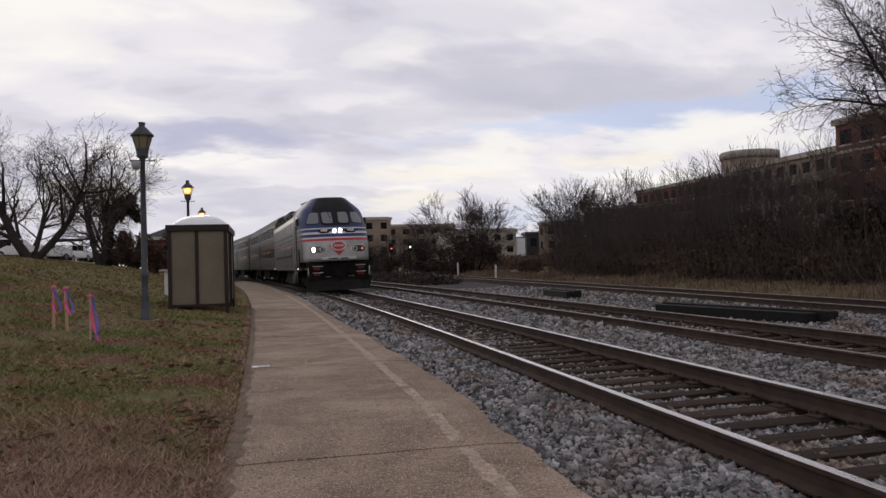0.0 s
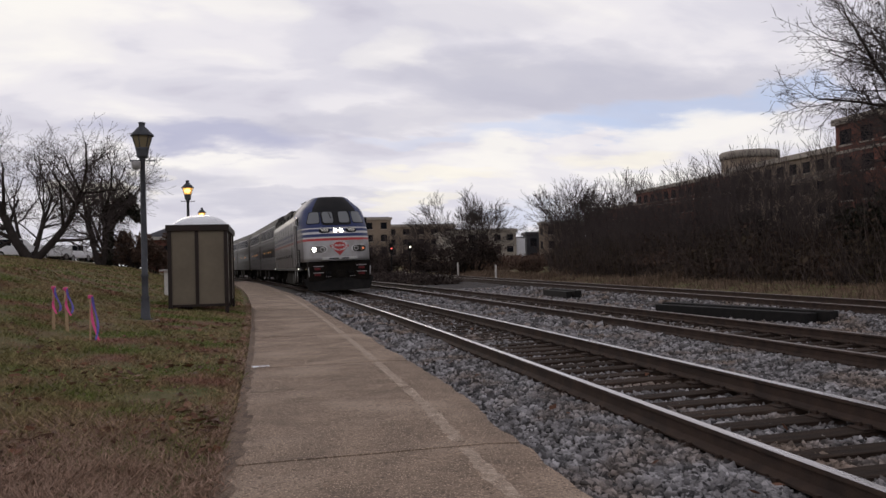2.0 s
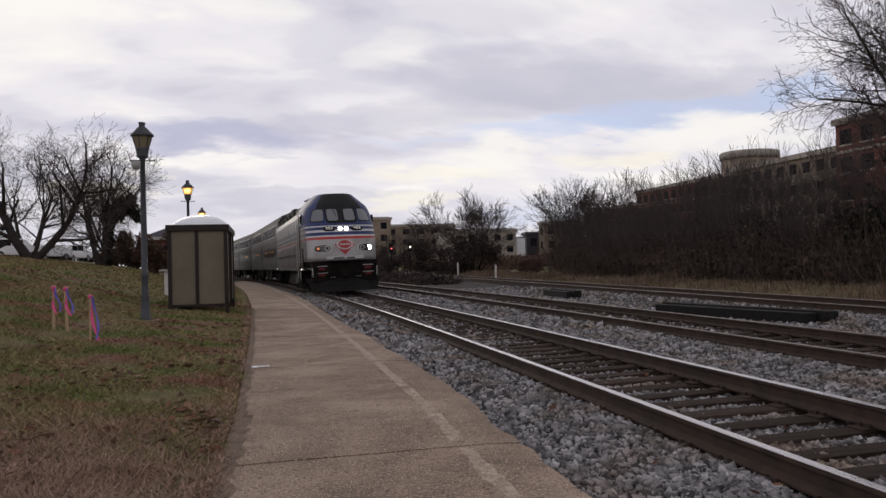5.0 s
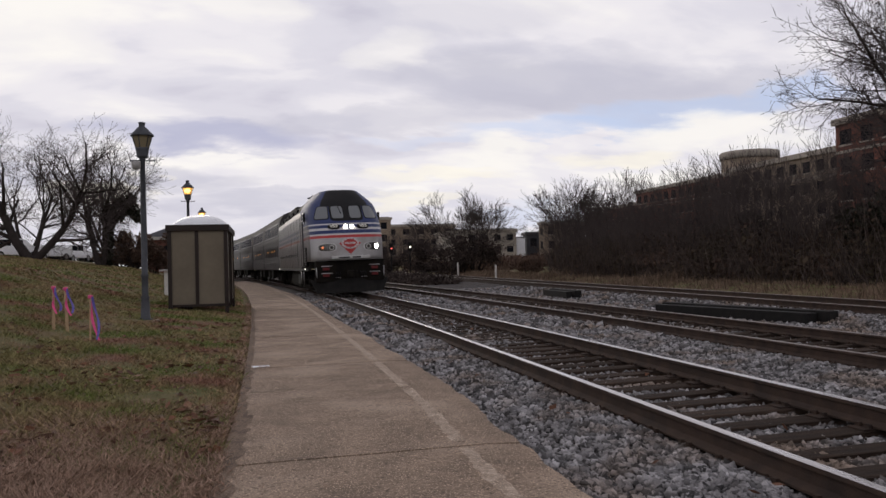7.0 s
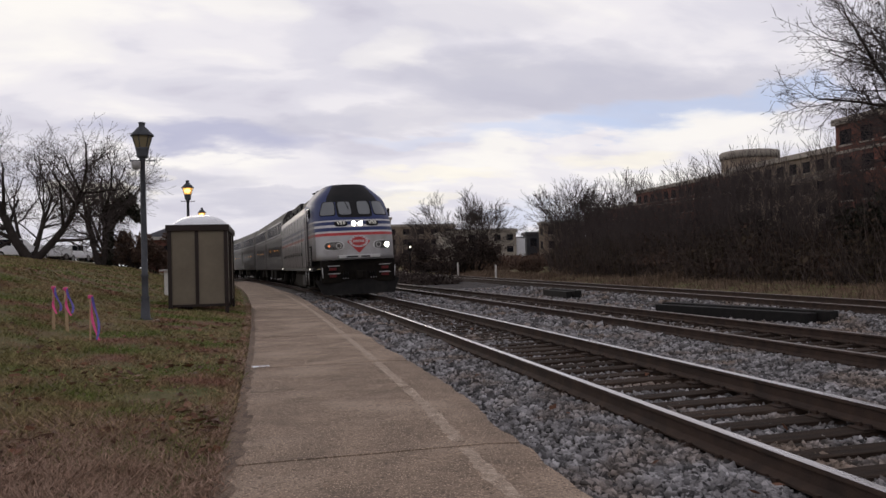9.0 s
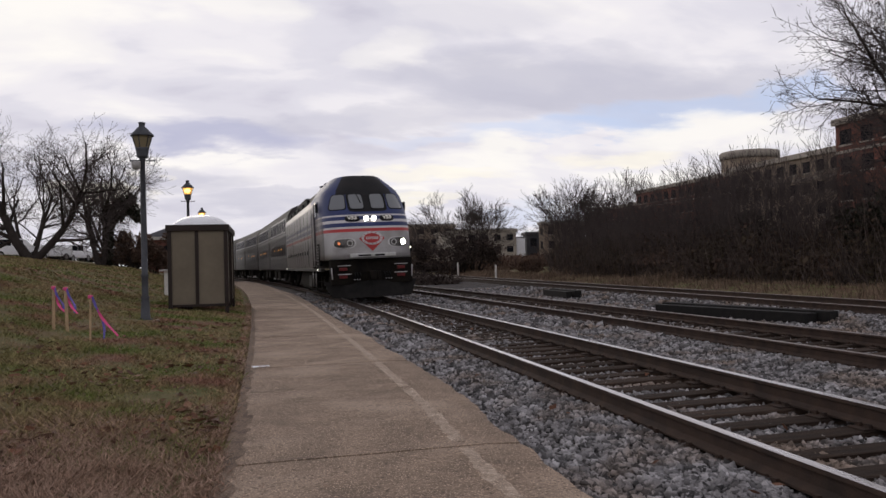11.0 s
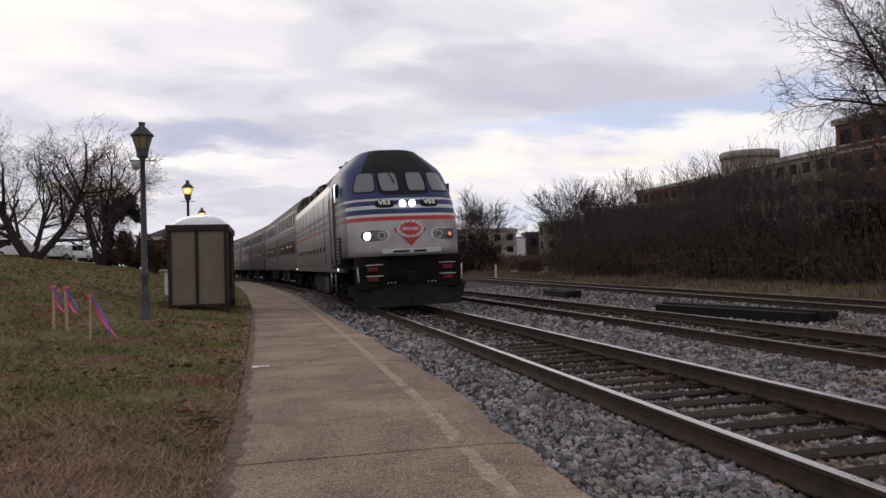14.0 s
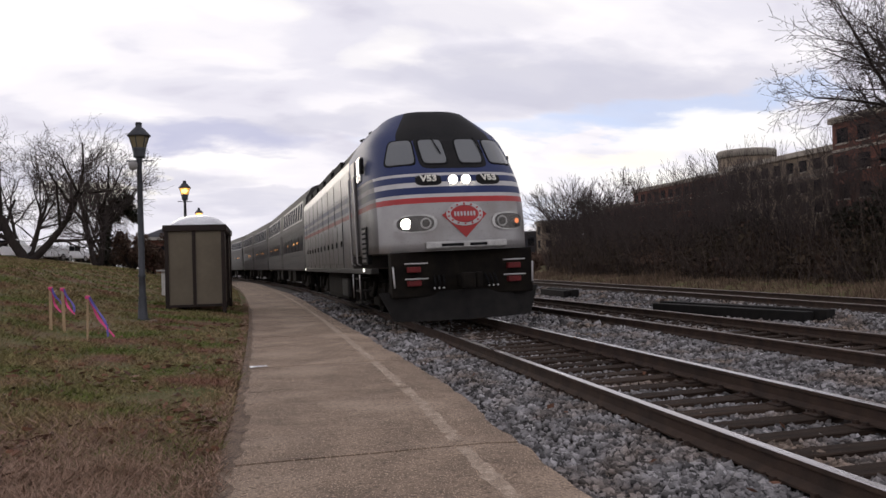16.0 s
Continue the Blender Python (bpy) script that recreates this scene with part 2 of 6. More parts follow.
def make_ground():
    xs = np.concatenate([[-3000, -1200, -500, -250], np.arange(-120, -20, 6), np.arange(-20, 0, 0.5), np.arange(0, 30, 1.0), np.arange(30, 120, 6), [160, 250, 500, 1200, 3000]])
    ys = np.concatenate([[-3000, -800, -200, -60], np.arange(-20, 0, 2), np.arange(0, 50, 0.8), np.arange(50, 130, 4), np.arange(130, 300, 15), [400, 700, 1500, 4000]])
    X, Y = np.meshgrid(xs, ys, indexing="ij")
    Z = hill(X, Y) + np.where(X < -0.8, 0.02 * np.sin(3.1 * X + 1.3 * Y) * np.sin(1.7 * Y - X), 0)
    nx, ny = X.shape
    idx = np.arange(nx * ny).reshape(nx, ny)
    f = np.stack([idx[:-1, :-1], idx[1:, :-1], idx[1:, 1:], idx[:-1, 1:]], -1).reshape(-1, 4)
    ob = from_arrays("ground", np.stack([X, Y, Z], -1).reshape(-1, 3), f, TURF, kind="structure", label="sloping winter lawn of brown and green grass", category="ground")
    ob.data.polygons.foreach_set("use_smooth", [True] * len(ob.data.polygons))


def make_ballast_bed():
    ys = np.concatenate([np.arange(-14, 60, 0.6), np.arange(60, 190, 4)])
    us = np.linspace(0, 1, 60)
    U, Y = np.meshgrid(us, ys, indexing="ij")
    left, right = 1.62 + bend(Y, 0.0007), far_track(Y) + 2.3
    X = left + (right - left) * U
    Z = np.full_like(X, -0.30)
    for c, lift in ((near_track(Y), 0.0), (middle_track(Y), -0.02), (far_track(Y), 0.1)):
        Z = np.maximum(Z, -0.228 + lift + 0.045 * smooth_step(0.80, 0.95, np.abs(X - c)) - 0.16 * smooth_step(1.45, 2.1, np.abs(X - c)))
    Z = np.maximum(Z, -0.17 - 0.12 * smooth_step(0.0, 0.8, X - left))
    Z = Z + 0.012 * np.sin(7 * X + 2 * Y) * np.sin(5 * Y - 3 * X)
    nx, ny = X.shape
    idx = np.arange(nx * ny).reshape(nx, ny)
    f = np.stack([idx[:-1, :-1], idx[1:, :-1], idx[1:, 1:], idx[:-1, 1:]], -1).reshape(-1, 4)
    from_arrays("ballast_bed", np.stack([X, Y, Z], -1).reshape(-1, 3), f, BALLAST, kind="structure", label="grey crushed stone ballast under the tracks", category="ballast")


def ballast_height(x, y):
    left = 1.62 + bend(y, 0.0007)
    z = np.full_like(x, -0.30)
    for c, lift in ((near_track(y), 0.0), (middle_track(y), -0.02), (far_track(y), 0.1)):
        z = np.maximum(z, -0.228 + lift + 0.045 * smooth_step(0.80, 0.95, np.abs(x - c)) - 0.16 * smooth_step(1.45, 2.1, np.abs(x - c)))
    return np.maximum(z, -0.17 - 0.12 * smooth_step(0.0, 0.8, x - left))


make_ground()
make_ballast_bed()


def make_rail(name, centre, offset, lift, parent, head):
    """A flat-bottomed rail swept along a track's line."""
    prof = [(-0.07, -0.165), (0.07, -0.165), (0.07, -0.15), (0.012, -0.12), (0.012, -0.045), (0.036, -0.034), (0.036, -0.006), (0.026, 0.0),
            (-0.026, 0.0), (-0.036, -0.006), (-0.036, -0.034), (-0.012, -0.045), (-0.012, -0.12), (-0.07, -0.15)]
    bm = bmesh.new()
    rings = []
    for y in [-12 + 1.0 * i for i in range(60)] + [48 + 3.0 * i for i in range(50)]:
        x = float(centre(y)) + offset
        rings.append([bm.verts.new((x + a, y, lift + b)) for a, b in prof])
    n = len(prof)
    for a, b in zip(rings, rings[1:]):
        for k in range(n):
            f = bm.faces.new((a[k], b[k], b[(k + 1) % n], a[(k + 1) % n]))
            f.material_index = 1 if k in (6, 7, 8) else 0
    part(name, bm, [RAIL_SIDE, head], parent)


def make_track(centre, lift, lean, y_near, y_far, label, head=RAIL_TOP):
    """Two rails on wooden ties, with spiked tie plates."""
    track = empty("railway_track", Matrix(), label, "railway track", kind="structure")
    g = 0.7525
    make_rail("rail", centre, -g, lift - lean, track, head)
    make_rail("rail", centre, g, lift + lean, track, head)
    rng = random.Random(5)
    shapes = []
    for i in range(5):
        bm = bmesh.new()
        box(bm, -1.3, 1.3, -0.115, 0.115, -0.18, 0.0, bevel=0.012)
        for v in bm.verts:
            v.co += Vector((rng.uniform(-0.03, 0.03), rng.uniform(-0.012, 0.012), rng.uniform(-0.012, 0.004)))
        me = bpy.data.meshes.new("tie")
        bm.to_mesh(me)
        bm.free()
        me.materials.append(TIE)
        shapes.append(me)
    bm = bmesh.new()
    for s in (-g, g):
        box(bm, s - 0.17, s + 0.17, -0.09, 0.09, 0.0, 0.014, bevel=0.004)
        for sx in (-0.095, 0.095):
            for sy in (-0.055, 0.055):
                box(bm, s + sx - 0.014, s + sx + 0.014, sy - 0.02, sy + 0.02, 0.012, 0.045)
    plate = bpy.data.meshes.new("tie_plate")
    bm.to_mesh(plate)
    bm.free()
    plate.materials.append(RAIL_SIDE)
    y = y_near
    while y < y_far:
        x = float(centre(y))
        m = pose(x + rng.uniform(-0.04, 0.04), y, lift - 0.172 + rng.uniform(-0.006, 0.004), 0, -math.degrees(lean / g), rng.uniform(-1.6, 1.6))
        share("tie", rng.choice(shapes), track, m)
        if y < 26:
            share("tie_plate", plate, track, pose(x, y, lift - 0.178, 0, -math.degrees(lean / g), 0))
        y += 0.5 + rng.uniform(-0.02, 0.02)
    # ties too far away to tell apart
    bm = bmesh.new()
    while y < 150:
        x = float(centre(y))
        box(bm, x - 1.3, x + 1.3, y - 0.11, y + 0.11, lift - 0.35, lift - 0.175)
        y += 0.5
    tagged(part("distant_ties", bm, TIE, track), kind="stuff")


# ---- platform ----
def make_platform():
    plat = empty("platform", Matrix(), "low worn concrete station platform with cracked slabs and a ragged edge", "platform", kind="structure")
    joints = [-13.2, -8.6, -4.0, 0.6, 5.3, 10.3, 14.7, 19.3, 23.9, 28.5, 33.1, 37.7, 42.3, 46.9, 51.5, 56.1, 60.7, 65.3, 69.9, 74.5, 79.1]
    rng = random.Random(3)

    def left(y):
        return -0.25 + float(bend(y, 0.0007)) - 0.06 * math.exp(-((y - 4.5) / 1.5) ** 2)

    def right(y):
        ragged = 0.07 * noise.noise((y * 0.9, 3.1, 0)) + 0.05 * noise.noise((y * 3.7, 1.1, 0)) + 0.02 * noise.noise((y * 11, 5.1, 0))
        return 1.72 + float(bend(y, 0.0007)) + ragged + 0.06 * math.sin(y * 0.22) - 0.14 * float(smooth_step(8.0, 4.2, y))

    for a, b in zip(joints, joints[1:]):
        bm = bmesh.new()
        n = 24 if b < 30 else 8
        gap = 0.02
        tilt = rng.uniform(-0.001, 0.001)
        rows = []
        for i in range(n + 1):
            y = a + gap + (b - a - 2 * gap) * i / n
            l, r = left(y), right(y)
            row = []
            for k in range(9):
                u = k / 8
                jag = 0.02 * noise.noise((k * 0.9, a, 2)) if i in (0, n) else 0.0
                row.append(bm.verts.new((l + (r - l) * u, y + jag * 0.6 + 0.10 * (u - 0.5), -0.045 + tilt * (i / n - 0.5) + 0.0008 * noise.noise((y, u * 3, 0)) - (0.012 if k == 8 else 0))))
            rows.append(row)
        for p, q in zip(rows, rows[1:]):
            for k in range(8):
                bm.faces.new((p[k], p[k + 1], q[k + 1], q[k]))
        edges = [e for e in bm.edges if e.is_boundary]
        r = bmesh.ops.extrude_edge_only(bm, edges=edges)
        for v in r["geom"]:
            if isinstance(v, bmesh.types.BMVert):
                v.co.z = -0.32
        bmesh.ops.recalc_face_normals(bm, faces=bm.faces[:])
        part("slab", bm, CONCRETE, plat)
    # worn edge line, patchy along its sides
    bm = bmesh.new()
    prev, y = None, -6.0
    while y < 48:
        c = 1.31 + float(bend(y, 0.0007)) + 0.06 * min(1, y / 20) - 0.08 * float(smooth_step(7.5, 4.2, y))
        w = 0.05 + 0.016 * noise.noise((y * 2.1, 0, 7)) + 0.026 * noise.noise((y * 11, 0, 3))
        bare = any(abs(y - j - 0.06) < 0.07 for j in joints) or noise.noise((y * 2.3, 4, 4)) < -0.42
        row = None if bare else [bm.verts.new((c - w + 0.03 * noise.noise((y * 13, 1, 1)), y, -0.0425)), bm.verts.new((c + w, y, -0.0425))]
        if prev and row:
            bm.faces.new((prev[0], prev[1], row[1], row[0]))
        prev = row
        y += 0.045
    part("edge_line", bm, LINE_PAINT, plat, "faded, flaking white edge line")
    # dirt in the joints and cracks
    bm = bmesh.new()
    for j in joints[1:12]:
        box(bm, left(j) + 0.02, right(j) - 0.1, j - 0.08, j + 0.08, -0.2, -0.085)
    part("joint_filler", bm, CONCRETE_JOINT, plat)
    bm = bmesh.new()
    for y0, x0, x1 in ((8.25, -0.2, 0.05), (11.6, -0.2, 0.3), (12.9, -0.2, 0.1), (17.6, -0.25, 0.4), (21.5, -0.3, 0.2)):
        pts = [(x0 + (x1 - x0) * i / 6, y0 + 0.03 * noise.noise((i * 1.3, y0, 0))) for i in range(7)]
        for (xa, ya), (xb, yb) in zip(pts, pts[1:]):
            bm.faces.new([bm.verts.new(p) for p in ((xa, ya - 0.012, -0.041), (xb, yb - 0.012, -0.041), (xb, yb + 0.012, -0.041), (xa, ya + 0.012, -0.041))])
    part("crack", bm, CONCRETE_JOINT, plat)
    # earth washed over the slabs beside the bank
    bm = bmesh.new()
    prev, y = None, -4.0
    while y < 26:
        w = 0.07 + 0.07 * noise.noise((y * 0.8, 2, 9)) + 0.07 * noise.noise((y * 3.1, 5, 9)) + 0.04 * noise.noise((y * 9, 1, 9))
        w = max(w, 0.02) * (1.2 if y < 7 else 0.8)
        row = [bm.verts.new((left(y) - 0.03, y, -0.036)), bm.verts.new((left(y) + w, y, -0.0415))]
        if prev:
            bm.faces.new((prev[0], prev[1], row[1], row[0]))
        prev = row
        y += 0.06
    part("earth_margin", bm, WASHED_SOIL, plat, "dark earth washed over the slab edge")


make_platform()


make_track(near_track, 0.0, 0.0137, -11, 60, "rails on weathered wooden ties, nearest the platform")
make_track(middle_track, -0.015, 0.0137, -8, 50, "rails on weathered wooden ties, middle track", RAIL_DULL)
make_track(far_track, 0.1, 0.0, -6, 40, "rusty rails on wooden ties beside the brush", RAIL_DULL)

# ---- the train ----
# nose silver is the lit tone; side paints hold grime, fading and shade
SHADED_SILVER = material("shaded_dusty_silver_paint", (0.115, 0.109, 0.11), (0.07, 0.064, 0.063), 1.6, 0.36, metal=0.25, bump=0.05, fine=30, third=(0.07, 0.06, 0.053), third_scale=0.7, spec=0.5, stretch=(1, 1, 0.35), grit=0.15)
NOSE_SILVER = material("lit_nose_silver", (0.37, 0.36, 0.36), (0.29, 0.28, 0.28), 1.7, 0.33, metal=0.15, bump=0.04, fine=30, third=(0.25, 0.232, 0.222), third_scale=1.1, spec=0.4, grit=0.15)
TRAIN_WHITE = material("train_white", (0.52, 0.505, 0.51), (0.43, 0.415, 0.415), 2, 0.35, bump=0.03, fine=30, grit=0.15)
TRAIN_BLUE = material("train_blue", (0.022, 0.033, 0.105), (0.03, 0.042, 0.115), 2, 0.5, bump=0.03, fine=30, grit=0.15, spec=0.2)
TRAIN_RED = material("train_red", (0.40, 0.036, 0.038), (0.33, 0.03, 0.03), 2, 0.45, bump=0.03, fine=30, grit=0.15)
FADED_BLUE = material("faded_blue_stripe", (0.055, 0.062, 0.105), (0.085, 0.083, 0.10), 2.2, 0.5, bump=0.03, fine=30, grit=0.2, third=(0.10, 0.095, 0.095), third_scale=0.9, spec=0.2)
FADED_SHADED_WHITE = material("faded_shaded_white_stripe", (0.23, 0.22, 0.225), (0.15, 0.14, 0.14), 2.2, 0.5, bump=0.03, fine=30, grit=0.2, spec=0.2)
FADED_SHADED_RED = material("faded_shaded_red_stripe", (0.23, 0.05, 0.045), (0.15, 0.07, 0.06), 2.2, 0.5, bump=0.03, fine=30, grit=0.2, spec=0.2)
STEP_RED = material("dull_red_step", (0.16, 0.016, 0.018), (0.10, 0.012, 0.012), 6, 0.6, bump=0.2)
ROOF_BLACK = material("sooty_black_paint", (0.008, 0.008, 0.009), (0.014, 0.013, 0.013), 2, 0.6, bump=0.1, fine=30, spec=0.15)
UNDER = material("grimy_underframe", (0.009, 0.008, 0.0075), (0.018, 0.015, 0.012), 4, 0.9, bump=0.4, fine=30, spec=0.08)
TANK_GREY = material("grimy_grey_paint", (0.055, 0.052, 0.05), (0.032, 0.03, 0.028), 3, 0.75, spec=0.15, grit=0.15)
STAINLESS = material("stainless_steel_side", (0.062, 0.058, 0.06), (0.038, 0.035, 0.035), 1.2, 0.6, metal=0.15, spec=0.2, bump=0.1, fine=20, stretch=(1, 0.1, 4), third=(0.04, 0.036, 0.033), third_scale=0.5, grit=0.3)
SKY_GLASS = glass("pale_window_glass", (0.012, 0.014, 0.026), 0.5, 0.1, 1.05)
MULLION = material("pale_window_surround", (0.17, 0.166, 0.175), (0.12, 0.117, 0.12), 2, 0.4, metal=0.2, bump=0.03, grit=0.2)
# glowing colour for lamplight mirrored in the coach windows
AMBER_REFLECTION = material("amber_lamp_reflection", (1.0, 0.42, 0.10), (1.0, 0.5, 0.15), bump=0, emit=0.8)
CAB_GLASS = glass("cab_glass", (0.13, 0.137, 0.145), 0.08, 0.7)
DARK_GLASS = glass("tinted_window_glass", (0.012, 0.013, 0.016), 0.3, 0.5, 1.06)
GASKET = material("rubber_gasket", (0.010, 0.010, 0.011), rough=0.8, bump=0, spec=0.15)
NUMBER_WHITE = material("number_white", (0.8, 0.78, 0.7), rough=0.5, bump=0)
LAMP_LIT = material("lit_headlamp", (1.0, 0.93, 0.78), (1.0, 0.93, 0.78), bump=0, emit=14)
LAMP_DIM = material("fading_lamp", (1.0, 0.30, 0.12), (1.0, 0.30, 0.12), bump=0, emit=0.5)
MARKER = material("small_marker_lamp", (1.0, 0.95, 0.85), (1.0, 0.95, 0.85), bump=0, emit=1.5)
CHROME = material("brushed_metal", (0.45, 0.44, 0.43), rough=0.35, metal=0.9, bump=0.05)
SEAL_DARK = material("lamp_reflector", (0.10, 0.095, 0.09), rough=0.25, metal=0.9, bump=0)

NOSE = [(1.42, -0.14, 1.575), (1.95, -0.12, 1.575), (2.30, -0.07, 1.575), (2.60, 0.06, 1.575), (2.80, 0.19, 1.575), (3.02, 0.38, 1.57), (3.40, 0.75, 1.55), (3.66, 1.00, 1.52),
        (3.90, 1.28, 1.43), (4.22, 1.68, 1.14), (4.45, 2.00, 0.92), (4.49, 2.12, 0.84)]
ROUND, CURVE = 1.9, 3.0


def nose_at(z):
    zs = [r[0] for r in NOSE]
    return float(np.interp(z, zs, [r[1] for r in NOSE])), float(np.interp(z, zs, [r[2] for r in NOSE]))


def nose_point(x, z, proud=0.0):
    """A point of the rounded nose, moved outwards by proud."""
    def y_of(a, b):
        off, hw = nose_at(b)
        u = min(abs(a / hw), 0.9995)
        return off + ROUND * (1 - (1 - u ** CURVE) ** (1 / CURVE))
    p = Vector((x, y_of(x, z), z))
    if proud:
        dx = Vector((0.02, y_of(x + 0.01, z) - y_of(x - 0.01, z), 0))
        dz = Vector((0, y_of(x, z + 0.01) - y_of(x, z - 0.01), 0.02))
        p += dx.cross(dz).normalized() * proud
    return p


def patch(name, cx, cz, rx, rz, power, proud, mat, parent, thick=0.02, label="", inner=0.0, skew=0.0, flare=0.0):
    """A plate of superellipse outline (power 1: a diamond) lying on the nose; inner leaves a ring."""
    bm = bmesh.new()
    sides = 40
    levels = [inner, 1.0] if inner else [0.0, 0.35, 0.7, 1.0]

    def at(r, k, lift):
        a = 2 * math.pi * k / sides
        c, s = math.cos(a), math.sin(a)
        ux = math.copysign(abs(c) ** (2 / power), c)
        uz = math.copysign(abs(s) ** (2 / power), s)
        return bm.verts.new(nose_point(cx + rx * r * ux * (1 - flare * uz) + skew * rz * r * uz, cz + rz * r * uz, lift))
    rings = [[at(r, k, proud) for k in range(sides)] if r else [at(0, 0, proud)] * sides for r in levels]
    rings.append([at(1.02, k, proud - thick) for k in range(sides)])
    if inner:
        rings.insert(0, [at(inner * 0.98, k, proud - thick) for k in range(sides)])
    for a, b in zip(rings, rings[1:]):
        for k in range(sides):
            vs = []
            for v in (a[k], b[k], b[(k + 1) % sides], a[(k + 1) % sides]):
                if v not in vs:
                    vs.append(v)
            bm.faces.new(vs)
    return part(name, bm, mat, parent, label)


def letters(name, text, size, mat, parent, m, depth=0.004):
    cu = bpy.data.curves.new(name, "FONT")
    cu.body, cu.size, cu.extrude, cu.align_x, cu.align_y = text, size, depth, "CENTER", "CENTER"
    cu.offset = 0.008
    ob = bpy.data.objects.new(name, cu)
    me = bpy.data.meshes.new_from_object(ob)
    bpy.data.objects.remove(ob)
    me.materials.clear()
    me.materials.append(mat)
    return share(name, me, parent, m)


def make_wheelset(name, y, z, radius, parent):
    bm = bmesh.new()
    drum(bm, (0, 0, 0), (1, 0, 0), 0.08, 1.7, 10)
    for s in (-0.75, 0.75):
        drum(bm, (s, 0, 0), (1, 0, 0), radius, 0.13, 24)
        drum(bm, (s - math.copysign(0.08, s), 0, 0), (1, 0, 0), radius + 0.025, 0.03, 24)
        for k in range(4):
            a = k * math.pi / 2
            drum(bm, (s + math.copysign(0.06, s), 0.26 * math.cos(a), 0.26 * math.sin(a)), (1, 0, 0), 0.05, 0.04, 8)
    ob = part(name, bm, UNDER, parent)
    ob.matrix_basis = pose(0, y, z)
    return ob


def make_truck(parent, y, base, radius):
    """A two-axle truck; returns its wheelsets."""
    bm = bmesh.new()
    for s in (-1, 1):
        x0, x1 = sorted((s * 0.95, s * 1.15))
        box(bm, x0, x1, -base / 2 - 0.45, base / 2 + 0.45, 0.42, 0.68, bevel=0.03)
        box(bm, x0, x1, -0.45, 0.45, 0.25, 0.80, bevel=0.03)
        for e in (-base / 2, base / 2):
            box(bm, s * 1.07 - 0.14, s * 1.07 + 0.14, e - 0.18, e + 0.18, 0.34, 0.80, bevel=0.03)
            for o in (-0.28, 0.28):
                drum(bm, (s * 1.07, e + o, 0.60), (0, 0, 1), 0.09, 0.36, 10)
        tube(bm, [(s * 1.2, -0.6, 0.9), (s * 1.2, 0.0, 0.5)], 0.05, 8)
    box(bm, -0.95, 0.95, -0.3, 0.3, 0.4, 0.85)
    truck = part("truck", bm, UNDER, parent)
    truck.matrix_basis = pose(0, y, 0)
    return [(make_wheelset("wheelset", e, radius, radius, truck), radius) for e in (-base / 2, base / 2)]


